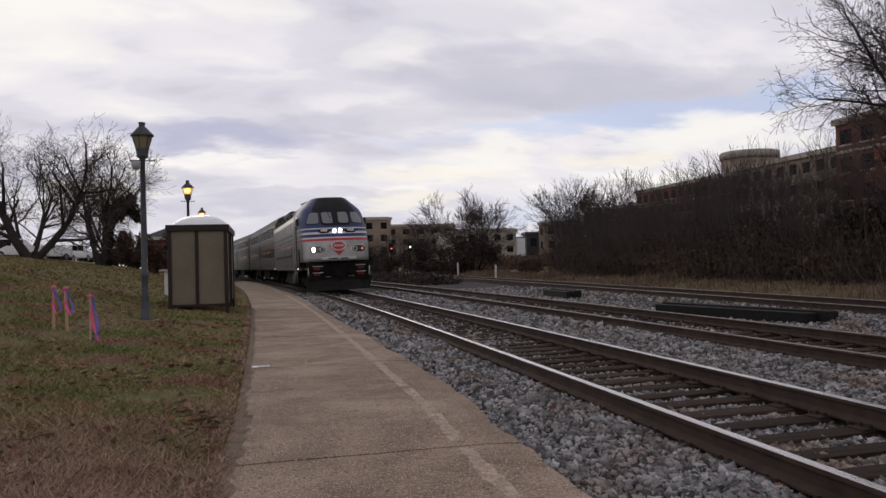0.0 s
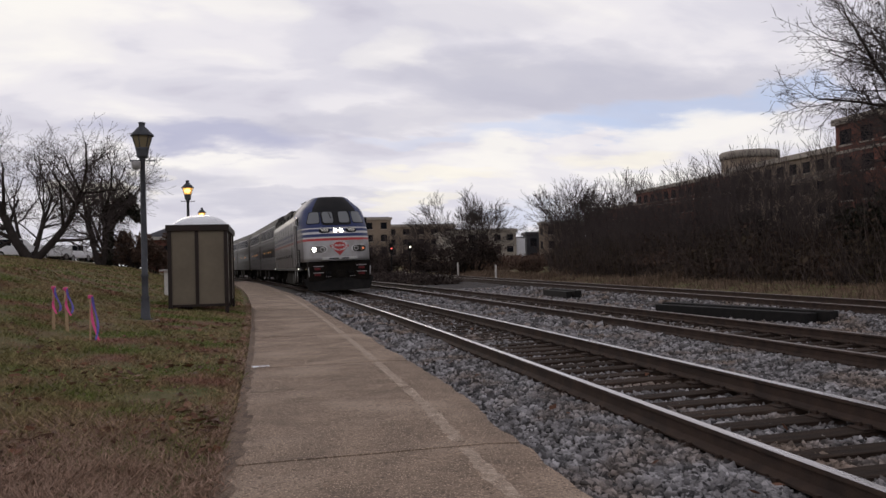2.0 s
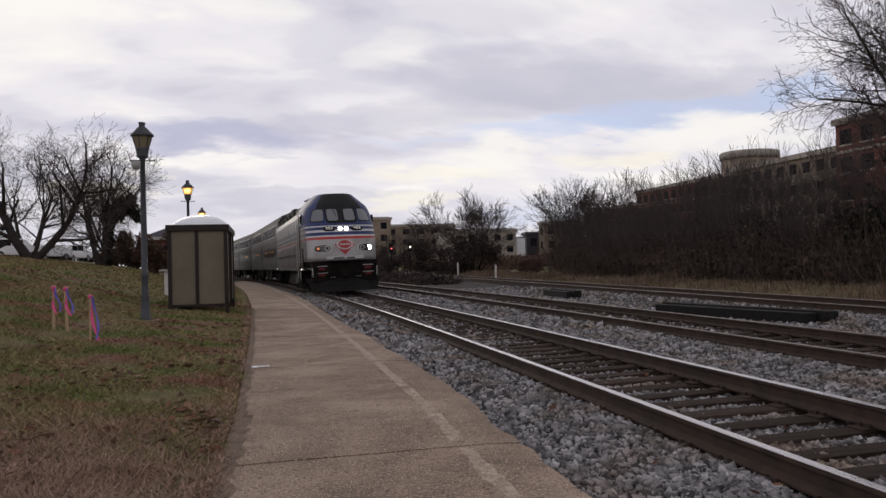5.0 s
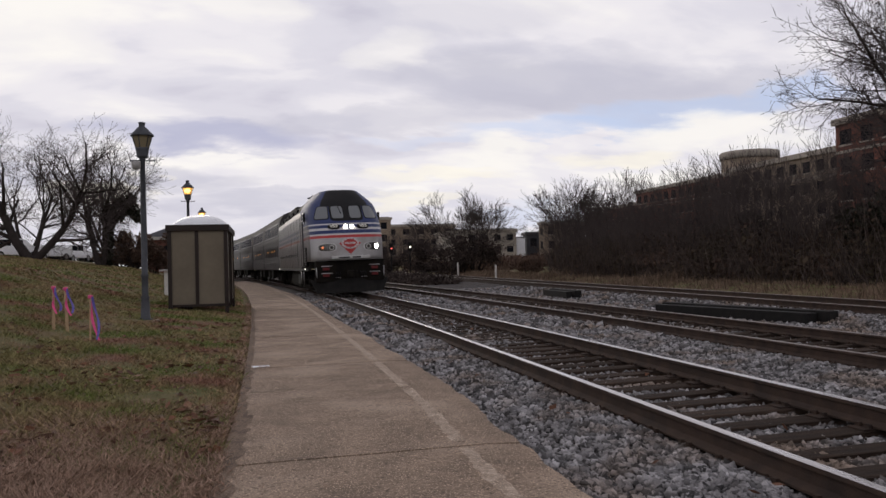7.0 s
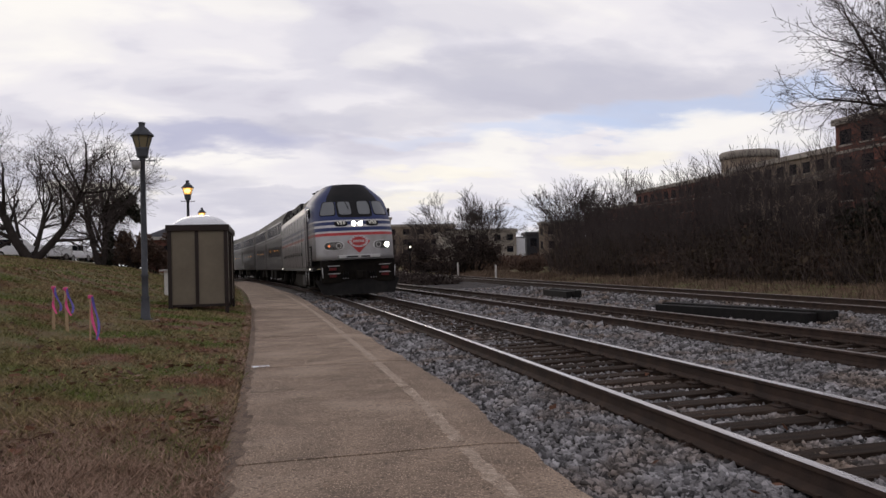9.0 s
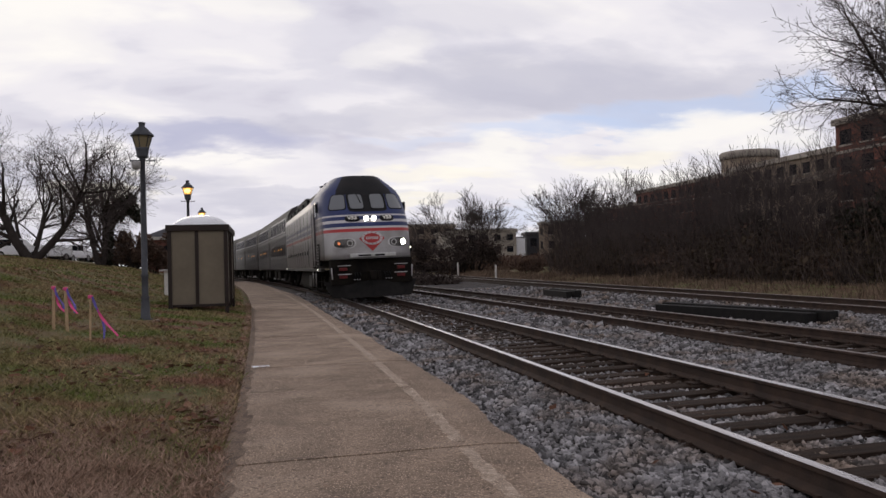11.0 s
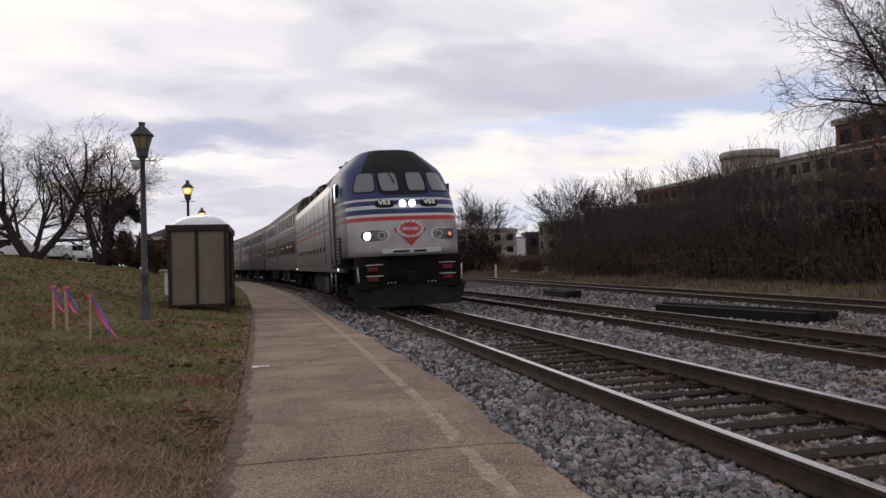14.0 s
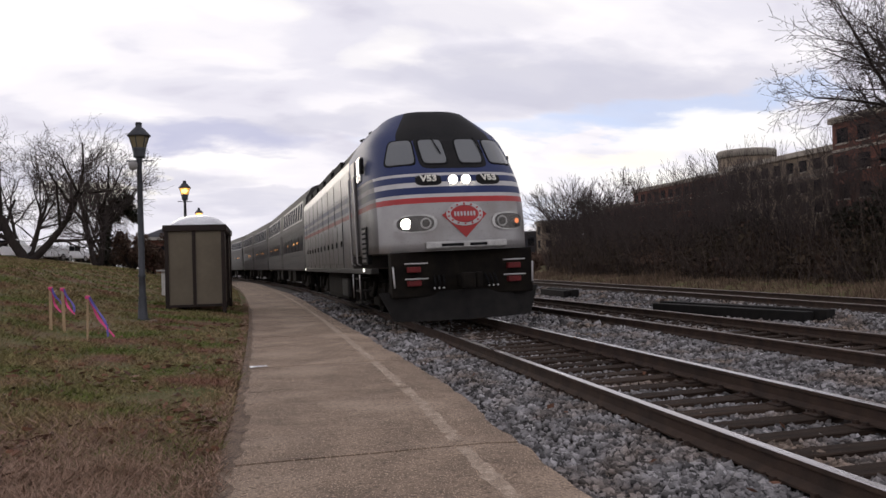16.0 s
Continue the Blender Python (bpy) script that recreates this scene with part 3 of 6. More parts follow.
def make_locomotive():
    loco = empty("locomotive", Matrix(), "silver diesel passenger locomotive with red, white and blue stripes", "locomotive")
    wheels = []
    # nose and cab shell
    zs = [1.42, 1.6, 1.95, 2.33, 2.345, 2.455, 2.465, 2.525, 2.535, 2.665, 2.675, 2.765, 2.775, 2.885, 2.895, 2.955, 2.965, 3.02, 3.2, 3.45, 3.7, 3.82, 3.90, 4.06, 4.22, 4.34, 4.45, 4.49]

    def paint(z):
        return 0 if z < 2.34 else 3 if z < 2.46 else 1 if z < 2.53 else 2 if z < 2.67 else 1 if z < 2.77 else 2 if z < 2.89 else 1 if z < 2.96 else 2
    bm = bmesh.new()
    rows = []
    cols = 48
    for z in zs:
        off, hw = nose_at(z)
        back = float(np.interp(z, [3.7, 4.15, 4.45, 4.49], [1.575, 1.28, 0.95, 0.84]))
        row = [bm.verts.new((-back, 4.4, z))]
        for k in range(cols + 1):
            a = math.pi * (k / cols - 0.5)
            s, c = math.sin(a), math.cos(a)
            x = hw * math.copysign(abs(s) ** (2 / CURVE), s)
            row.append(bm.verts.new((x, off + ROUND * (1 - max(c, 0.0) ** (2 / CURVE)), z)))
        row.append(bm.verts.new((back, 4.4, z)))
        rows.append(row)
    for i, (a, b) in enumerate(zip(rows, rows[1:])):
        for k in range(len(a) - 1):
            f = bm.faces.new((a[k], a[k + 1], b[k + 1], b[k]))
            zm = (zs[i] + zs[i + 1]) / 2
            f.smooth = True
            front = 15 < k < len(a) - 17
            # side columns take darker copies of the nose paints, shade included
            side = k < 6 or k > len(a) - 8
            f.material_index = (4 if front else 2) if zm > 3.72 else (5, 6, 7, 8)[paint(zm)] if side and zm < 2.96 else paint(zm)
    bm.faces.new(rows[-1]).material_index = 4
    bm.faces.new(rows[0][::-1])
    part("cab", bm, [NOSE_SILVER, TRAIN_WHITE, TRAIN_BLUE, TRAIN_RED, ROOF_BLACK, SHADED_SILVER, FADED_SHADED_WHITE, FADED_BLUE, FADED_SHADED_RED], loco, "rounded silver nose with red, white and blue bands")
    # dark surround and windscreen panes
    patch("windscreen_surround", 0, 3.42, 0.69, 0.37, 7, 0.004, ROOF_BLACK, loco)
    for s in (-1, 1):
        for cx, rx, skew, flare in ((0.372, 0.238, 0.02, 0.0), (0.99, 0.235, -0.19, 0.15)):
            patch("window_gasket", s * cx, 3.43, rx + 0.028, 0.298, 6, 0.010, GASKET, loco, skew=s * skew, flare=flare)
            patch("windscreen_pane", s * cx, 3.43, rx, 0.27, 6, 0.016, CAB_GLASS, loco, label="pale reflecting cab windscreen", skew=s * skew, flare=flare)
        bm = bmesh.new()
        tube(bm, [nose_point(s * 0.44 + 0.12, 3.72, 0.04), nose_point(s * 0.44 + 0.20, 3.45, 0.04)], 0.010, 5)
        tube(bm, [nose_point(s * 0.44 + 0.16, 3.58, 0.04), nose_point(s * 0.44 + 0.215, 3.36, 0.04)], 0.013, 5)
        part("wiper", bm, GASKET, loco)
        # number boards
        nb = patch("number_board", s * 0.60, 2.80, 0.245, 0.105, 3.2, 0.02, ROOF_BLACK, loco, label="black oval number board")
        p = nose_point(s * 0.60, 2.80, 0.05)
        letters("number", "V53", 0.20, NUMBER_WHITE, nb, Matrix.Translation(p) @ pose(0, 0, 0, 58, 0, s * 9))
        # twin headlights
        bm = bmesh.new()
        p = nose_point(s * 0.13, 2.80)
        drum(bm, p + Vector((0, -0.015, 0)), (0, 1, -0.1), 0.105, 0.05, 20)
        part("headlight_ring", bm, CHROME, loco)
        bm = bmesh.new()
        drum(bm, p + Vector((0, -0.03, 0)), (0, 1, -0.1), 0.085, 0.05, 20)
        part("headlight", bm, LAMP_LIT, loco, "blazing warm white headlight")
        # ditch light housings
        patch("ditch_light_housing", s * 0.925, 1.957, 0.35, 0.15, 2.6, 0.012, SEAL_DARK, loco)
        patch("ditch_light_bezel", s * 0.925, 1.957, 0.38, 0.175, 2.6, 0.02, CHROME, loco, inner=0.86)
        bm = bmesh.new()
        p = nose_point(s * 0.755, 1.957)
        drum(bm, p + Vector((0, -0.01, 0)), (s * -0.2, 1, 0), 0.105, 0.05, 20)
        fog = part("fog_lamp", bm, CHROME, loco)
        bm = bmesh.new()
        drum(bm, p + Vector((0, -0.025, 0)), (s * -0.2, 1, 0), 0.075, 0.05, 20)
        part("lens", bm, SEAL_DARK, fog, "unlit lamp lens")
    # emblem: a diamond with an oval band
    bm = bmesh.new()
    dia = [(-0.44, 2.10), (0, 2.41), (0.44, 2.10), (0, 1.66)]
    mid = [nose_point(0, 2.09, 0.014)]
    ring = []
    for (xa, za), (xb, zb) in zip(dia, dia[1:] + dia[:1]):
        ring += [nose_point(xa + (xb - xa) * i / 6, za + (zb - za) * i / 6, 0.014) for i in range(6)]
    c, vs = bm.verts.new(mid[0]), [bm.verts.new(p) for p in ring]
    for k in range(len(vs)):
        bm.faces.new((c, vs[k], vs[(k + 1) % len(vs)]))
    part("emblem_diamond", bm, TRAIN_RED, loco, "plain red diamond emblem")
    patch("emblem_ring", 0, 2.11, 0.355, 0.225, 2, 0.022, TRAIN_WHITE, loco, thick=0.006, inner=0.76)
    patch("emblem_oval", 0, 2.11, 0.275, 0.155, 2, 0.024, TRAIN_RED, loco, thick=0.006)
    for i, x in enumerate((-0.19, -0.13, -0.065, 0.0, 0.065, 0.13, 0.19)):
        patch("emblem_mark", x, 2.11, 0.02, 0.045, 5, 0.029, TRAIN_WHITE, loco, thick=0.004)
    for i in range(14):
        a = 2 * math.pi * (i + 0.5) / 14
        patch("emblem_mark", 0.318 * math.cos(a), 2.11 + 0.19 * math.sin(a), 0.02, 0.016, 3, 0.027, TRAIN_RED, loco, thick=0.004)
    # name plate with unreadable bars
    plate = part("name_plate", block(-0.80, 0.80, -0.19, -0.06, 1.455, 1.60, bevel=0.03), CHROME, loco, "silver name plate")
    bm = bmesh.new()
    for x0, x1 in ((-0.50, -0.06), (0.06, 0.40)):
        box(bm, x0, x1, -0.194, -0.18, 1.50, 1.555)
    part("lettering_bar", bm, GASKET, plate)
    # underframe front: end plate, pilot, coupler, steps
    part("end_plate", block(-1.42, 1.42, 0.16, 0.5, 0.55, 1.42, bevel=0.04), UNDER, loco)
    bm = bmesh.new()
    prof = [(-1.38, 0.30), (-0.9, 0.06), (0, -0.12), (0.9, 0.06), (1.38, 0.30)]
    top = [bm.verts.new((x * 1.18, y + 0.20, 0.66)) for x, y in prof]
    low = [bm.verts.new((x, y, 0.10)) for x, y in prof]
    back_t = [bm.verts.new((x * 1.18, y + 0.26, 0.66)) for x, y in prof]
    back_l = [bm.verts.new((x, y + 0.08, 0.10)) for x, y in prof]
    for k in range(4):
        bm.faces.new((low[k], low[k + 1], top[k + 1], top[k]))
        bm.faces.new((back_l[k + 1], back_l[k], back_t[k], back_t[k + 1]))
        bm.faces.new((top[k], top[k + 1], back_t[k + 1], back_t[k]))
        bm.faces.new((low[k + 1], low[k], back_l[k], back_l[k + 1]))
    for k in (0, 4):
        bm.faces.new((low[k], top[k], back_t[k], back_l[k]))
    part("pilot_plow", bm, BLACK_STEEL, loco, "black snow plow pilot")
    bm = bmesh.new()
    box(bm, -0.14, 0.14, -0.35, 0.4, 0.74, 0.96, bevel=0.03)
    box(bm, -0.2, 0.05, -0.55, -0.3, 0.70, 1.0, bevel=0.05)
    box(bm, 0.06, 0.2, -0.5, -0.32, 0.70, 1.0, bevel=0.04)
    part("coupler", bm, UNDER, loco)
    for s in (-1, 1):
        for z in (0.84, 1.10):
            part("red_corner_step", block(s * 1.0 - 0.13, s * 1.0 + 0.13, 0.02, 0.24, z - 0.07, z + 0.04, bevel=0.02), STEP_RED, loco, "dull red step box")
        bm = bmesh.new()
        for z in (0.91, 1.20):
            tube(bm, [(s * 0.75, -0.04, z), (s * 1.2, -0.02, z)], 0.014, 6)
        tube(bm, [(s * 1.38, 0.1, 0.75), (s * 1.40, 0.1, 1.15)], 0.018, 6)
        part("front_grab_iron", bm, TRAIN_WHITE, loco)
        bm = bmesh.new()
        for i in range(3):
            tube(bm, [(s * (0.42 + 0.09 * i), 0.12, 0.95), (s * (0.43 + 0.09 * i), -0.02, 0.82), (s * (0.45 + 0.09 * i), 0.0, 0.70)], 0.02, 6)
        part("air_hose", bm, GASKET, loco)
        for i in range(3):
            bm = bmesh.new()
            drum(bm, (s * (0.45 + 0.09 * i), -0.02, 0.72), (0, 1, 0), 0.018, 0.03, 8)
            part("hose_gladhand", bm, TRAIN_WHITE, loco)
    # hood behind the cab
    sect = [(1.50, z) for z in (1.12, 2.33, 2.345, 2.455, 2.465, 2.525, 2.535, 2.665, 2.675, 2.765, 2.775, 2.885, 2.895, 2.955, 2.965, 3.5)] + [(1.47, 3.72), (1.18, 4.15), (0.78, 4.42)]
    bm = bmesh.new()
    ys = [4.4, 9.0, 13.0, 19.6]
    rows = [[bm.verts.new((-x, y, z)) for x, z in sect] + [bm.verts.new((x, y, z)) for x, z in sect[::-1]] for y in ys]
    n = len(sect)
    for a, b in zip(rows, rows[1:]):
        for k in range(2 * n - 1):
            f = bm.faces.new((a[k], b[k], b[k + 1], a[k + 1]))
            kk = k if k < n - 1 else 2 * n - 2 - k
            zm = 4.4 if k == n - 1 else (sect[kk][1] + sect[kk + 1][1]) / 2
            # the hood's bands use the same shade-darkened side paints
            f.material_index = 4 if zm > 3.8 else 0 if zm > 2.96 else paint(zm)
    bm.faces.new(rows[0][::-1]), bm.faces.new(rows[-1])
    part("hood", bm, [SHADED_SILVER, FADED_SHADED_WHITE, FADED_BLUE, FADED_SHADED_RED, TANK_GREY], loco, "silver engine hood with faded stripes, painted darker for shade")
    part("radiator_hatch", block(-0.95, 0.95, 13.5, 19.0, 4.36, 4.62, bevel=0.08), TANK_GREY, loco)
    part("exhaust_stack", block(-0.3, 0.3, 9.5, 10.6, 4.36, 4.52, bevel=0.03), UNDER, loco)
    for s in (-1, 1):
        part("side_sill", block(min(s * 1.40, s * 1.56), max(s * 1.40, s * 1.56), 1.3, 19.6, 1.02, 1.13, bevel=0.015), TANK_GREY, loco)
        # cab side: door, window, mirror, handrails
        part("cab_door_window", block(min(s * 1.45, s * 1.60), max(s * 1.45, s * 1.60), 2.45, 3.10, 3.02, 3.56, bevel=0.03), CAB_GLASS, loco, "cab side window")
        part("cab_door", block(min(s * 1.46, s * 1.55), max(s * 1.46, s * 1.55), 3.2, 3.85, 1.45, 3.55, bevel=0.02), SHADED_SILVER, loco)
        bm = bmesh.new()
        for y in (3.08, 3.98):
            tube(bm, [(s * 1.5, y, 1.2), (s * 1.58, y, 1.25), (s * 1.58, y, 3.2), (s * 1.5, y, 3.25)], 0.018, 6)
        part("door_handrail", bm, TRAIN_WHITE, loco)
        bm = bmesh.new()
        for z in (0.35, 0.62, 0.9):
            box(bm, s * 1.42 - 0.12, s * 1.42 + 0.12, 3.15, 3.9, z - 0.02, z + 0.02)
        for y in (3.15, 3.9):
            box(bm, s * 1.5 - 0.02, s * 1.5 + 0.02, y - 0.02, y + 0.02, 0.33, 1.05)
        part("cab_step", bm, BLACK_STEEL, loco)
        for y in (2.95, 4.05):
            bm = bmesh.new()
            tube(bm, [(s * 1.56, y, 0.45), (s * 1.56, y, 1.0)], 0.016, 6)
            part("step_handrail", bm, CHROME, loco)
        bm = bmesh.new()
        box(bm, s * 1.62 - 0.04, s * 1.62 + 0.04, 2.02, 2.22, 3.15, 3.48, bevel=0.02)
        tube(bm, [(s * 1.48, 2.2, 3.3), (s * 1.62, 2.12, 3.3)], 0.014, 6)
        part("cab_mirror", bm, GASKET, loco)
        lv = part("louver_frame", block(min(s * 1.50, s * 1.60), max(s * 1.50, s * 1.60), 1.95, 2.65, 1.22, 2.02, bevel=0.01), GASKET, loco)
        for i in range(7):
            part("louver_slat", block(min(s * 1.57, s * 1.62), max(s * 1.57, s * 1.62), 2.0, 2.6, 1.27 + 0.105 * i, 1.33 + 0.105 * i), SHADED_SILVER, lv)
        # hood doors and their latches, intake grilles, side lettering as blocks
        for i in range(11):
            y = 6.2 + 1.15 * i
            d = part("hood_door", block(min(s * 1.49, s * 1.518), max(s * 1.49, s * 1.518), y + 0.03, y + 1.1, 1.25, 2.28, bevel=0.008), SHADED_SILVER, loco)
            part("latch", block(min(s * 1.51, s * 1.545), max(s * 1.51, s * 1.545), y + 0.12, y + 0.2, 1.7, 1.85), GASKET, d)
        for i in range(9):
            y = 4.45 + 1.75 * i
            part("panel_seam", block(min(s * 1.49, s * 1.507), max(s * 1.49, s * 1.507), y, y + 0.035, 1.15, 3.45), GASKET, loco)
        for i in range(5):
            y = 6.6 + 2.4 * i
            part("intake_grille", block(min(s * 1.32, s * 1.44), max(s * 1.32, s * 1.44), y, y + 1.6, 3.76, 3.98, bevel=0.02), GASKET, loco)
        for y in (2.2, 18.9):
            bm = bmesh.new()
            drum(bm, (s * 1.56, y, 1.1), (1, 0, 0), 0.035, 0.05, 10)
            part("marker_lamp", bm, MARKER, loco, "small white step lamp")
        tank = part("fuel_tank", block(min(s * 0.2, s * 1.38), max(s * 0.2, s * 1.38), 7.4, 12.4, 0.22, 1.02, bevel=0.16), UNDER, loco)
        part("tank_shield", block(min(s * 1.3, s * 1.42), max(s * 1.3, s * 1.42), 7.0, 8.2, 0.35, 0.85, bevel=0.05), TANK_GREY, loco)
    # roof fittings: horns, antenna, bell
    bm = bmesh.new()
    for i, (dx, dy) in enumerate(((-0.12, 0), (0.0, 0.06), (0.12, 0))):
        tube(bm, [(-0.80 + dx, 5.3 + dy, 4.42), (-0.80 + dx, 5.0 + dy, 4.42), (-0.80 + dx, 4.8 + dy, 4.42)], [0.02, 0.04, 0.085], 10)
    box(bm, -1.0, -0.6, 5.05, 5.2, 3.95, 4.42)
    part("air_horn", bm, UNDER, loco)
    bm = bmesh.new()
    lathe(bm, [(0.03, 4.30), (0.03, 4.55), (0.12, 4.56), (0.12, 4.6), (0.02, 4.64)], 10, (-0.9, 6.2, -0.1))
    part("roof_antenna", bm, UNDER, loco)
    for y in (3.8, 15.9):
        wheels.extend(make_truck(loco, y, 2.74, 0.508))
    # the hood is as wide as the cab
    for ob in list(loco.children_recursive):
        if ob.name.split(".")[0] in ("hood", "hood_door", "latch", "panel_seam", "side_sill", "cab_door", "door_handrail", "intake_grille", "marker_lamp", "cab_step", "step_handrail"):
            ob.data.transform(Matrix.Diagonal((1.05, 1, 1, 1)))
    # flashing ditch lamps, imitated by added pivots with bright and dim faces
    lamps = []
    for s in (-1, 1):
        bm = bmesh.new()
        for turn, mi in ((0.0, 0), (120.0, 1)):
            m = pose(0, 0, 0, 0, 0, turn * s)
            rim = [m @ Vector((0.1 * math.cos(a), -0.125, 0.1 * math.sin(a))) for a in [2 * math.pi * k / 20 for k in range(20)]]
            back = [m @ Vector((0.08 * math.cos(a), -0.10, 0.08 * math.sin(a))) for a in [2 * math.pi * k / 20 for k in range(20)]]
            rv, bv = [bm.verts.new(p) for p in rim], [bm.verts.new(p) for p in back]
            if mi == 0:
                bm.faces.new(rv).material_index = 0
            else:
                core = [bm.verts.new(m @ Vector((0.05 * math.cos(a), -0.128, 0.05 * math.sin(a)))) for a in [2 * math.pi * k / 20 for k in range(20)]]
                bm.faces.new(core).material_index = 1
                for k in range(20):
                    bm.faces.new((rv[k], rv[(k + 1) % 20], core[(k + 1) % 20], core[k])).material_index = 2
            bm.faces.new(bv[::-1]).material_index = 2
            for k in range(20):
                bm.faces.new((rv[k], bv[k], bv[(k + 1) % 20], rv[(k + 1) % 20])).material_index = 2
        lamp = part("ditch_light", bm, [LAMP_LIT, LAMP_DIM, SEAL_DARK], loco, "flashing warning lamp, turned between bright and dim faces")
        p = nose_point(s * 1.10, 1.957)
        lamps.append((lamp, p + Vector((-s * 0.03, 0.085, 0)), s))
    return loco, wheels, lamps


def make_coach():
    """A two-level stainless steel coach; its nose end is at y = 0."""
    coach = empty("passenger_coach", Matrix(), "stainless steel two-level passenger coach with dark windows", "railway coach", "coaches of the train")
    wheels = []
    length, hw = 25.6, 1.5
    sect = [(1.44, 1.02), (1.5, 1.10), (1.5, 3.05), (1.48, 3.2), (1.39, 4.2), (1.10, 4.66), (0.6, 4.84), (0.0, 4.89)]
    bm = bmesh.new()
    full = [(-x, z) for x, z in sect] + [(x, z) for x, z in sect[-2::-1]]
    a = [bm.verts.new((x, 0, z)) for x, z in full]
    b = [bm.verts.new((x, length, z)) for x, z in full]
    for k in range(len(full) - 1):
        f = bm.faces.new((a[k], b[k], b[k + 1], a[k + 1]))
        f.material_index = 1 if 4.2 < (full[k][1] + full[k + 1][1]) / 2 else 0
    bm.faces.new(a[::-1]), bm.faces.new(b)
    part("coach_body", bm, [STAINLESS, TANK_GREY], coach)
    for s in (-1, 1):
        for i in range(5):
            part("side_flute", block(min(s * 1.49, s * 1.515), max(s * 1.49, s * 1.515), 0.3, length - 0.3, 1.25 + 0.12 * i, 1.31 + 0.12 * i, bevel=0.008), STAINLESS, coach)
        for j, y0 in enumerate((1.2, 14.0)):
            for i in range(6):
                y = y0 + 1.72 * i
                part("lower_window", block(min(s * 1.49, s * 1.512), max(s * 1.49, s * 1.512), y, y + 1.5, 1.95, 2.62, bevel=0.012), DARK_GLASS, coach, "dark tinted window")
            # reflections of amber lamps, put on the panes as glowing strips
            for i in (1, 2, 4):
                y = y0 + 1.72 * i + 0.3
                part("interior_lamp", block(min(s * 1.505, s * 1.518), max(s * 1.505, s * 1.518), y, y + 0.5, 2.30, 2.36), AMBER_REFLECTION, coach, "glowing strip for amber lamplight reflected in the glass")
            surround = part("window_surround", block(-0.012, 0.012, y0 - 0.3, y0 + 10.2, 3.26, 4.14, bevel=0.006), MULLION, coach, "pale band round the upper windows")
            surround.matrix_basis = pose(s * 1.447, 0, 0) @ Matrix.Translation((0, 0, 3.65)) @ pose(0, 0, 0, 0, -s * 5.2, 0) @ Matrix.Translation((0, 0, -3.65))
            for i in range(9):
                y = y0 + 1.15 * i
                w = part("upper_window", block(-0.022, 0.022, y, y + 0.72, 3.34, 4.06, bevel=0.008), SKY_GLASS, coach)
                w.matrix_basis = pose(s * 1.447, 0, 0) @ Matrix.Translation((0, 0, 3.65)) @ pose(0, 0, 0, 0, -s * 5.2, 0) @ Matrix.Translation((0, 0, -3.65))
        part("door_panel", block(min(s * 1.485, s * 1.513), max(s * 1.485, s * 1.513), 12.1, 13.4, 1.12, 3.0, bevel=0.012), TANK_GREY, coach)
        part("letter_board", block(min(s * 1.49, s * 1.51), max(s * 1.49, s * 1.51), 0.4, length - 0.4, 2.86, 2.98, bevel=0.006), STAINLESS, coach)
        for y in (6.5, 9.2, 14.5, 17.5):
            part("equipment_box", block(min(s * 0.7, s * 1.36), max(s * 0.7, s * 1.36), y, y + 1.6, 0.45, 1.02, bevel=0.04), UNDER, coach)
    part("roof_unit", block(-0.5, 0.5, 4.0, 6.5, 4.74, 4.92, bevel=0.05), TANK_GREY, coach)
    part("vestibule", block(-0.55, 0.55, -0.28, 0.0, 1.1, 3.6, bevel=0.03), GASKET, coach)
    for y in (3.6, length - 3.6):
        wheels.extend(make_truck(coach, y, 2.6, 0.42))
    return coach, wheels


loco, loco_wheels, ditch_lamps = make_locomotive()
coach, coach_wheels = make_coach()
coaches = [coach] + [copy_thing(coach, Matrix()) for _ in range(3)]

# ---- street furniture ----
LAMP_PAINT = material("grey_green_lamp_paint", (0.066, 0.070, 0.080), (0.048, 0.050, 0.058), 6, 0.55, metal=0.2, bump=0.15, fine=60)
LAMP_GLASS_OFF = glass("amber_lamp_glass", (0.20, 0.165, 0.10), 0.3)
LAMP_GLASS_ON = material("glowing_amber_glass", (1.0, 0.52, 0.13), (1.0, 0.55, 0.16), 9, bump=0, emit=0.9)
BULB = material("glowing_bulb", (1.0, 0.62, 0.20), (1.0, 0.66, 0.25), bump=0, emit=2.2)
BRONZE = material("dark_bronze_frame", (0.028, 0.017, 0.014), (0.02, 0.014, 0.012), 5, 0.5, metal=0.3, bump=0.1)
PANEL_TAN = material("tan_shelter_panel", (0.165, 0.138, 0.10), (0.135, 0.112, 0.082), 1.4, 0.5, bump=0.02, fine=12, spec=0.2, grit=0.25)
DOME = material("white_acrylic_dome", (0.80, 0.81, 0.84), (0.72, 0.73, 0.76), 2, 0.3, bump=0.03)
LATH = material("raw_wood_lath", (0.46, 0.33, 0.20), (0.36, 0.25, 0.15), 9, 0.8, bump=0.3, stretch=(3, 3, 0.4))
PINK = material("pink_flagging_tape", (0.75, 0.09, 0.26), (0.62, 0.07, 0.22), 8, 0.45, bump=0.05)
PURPLE = material("blue_flagging_tape", (0.13, 0.13, 0.50), (0.17, 0.11, 0.42), 8, 0.45, bump=0.05)
GREY_BOX = material("grey_casing", (0.36, 0.35, 0.34), rough=0.5, bump=0.05)


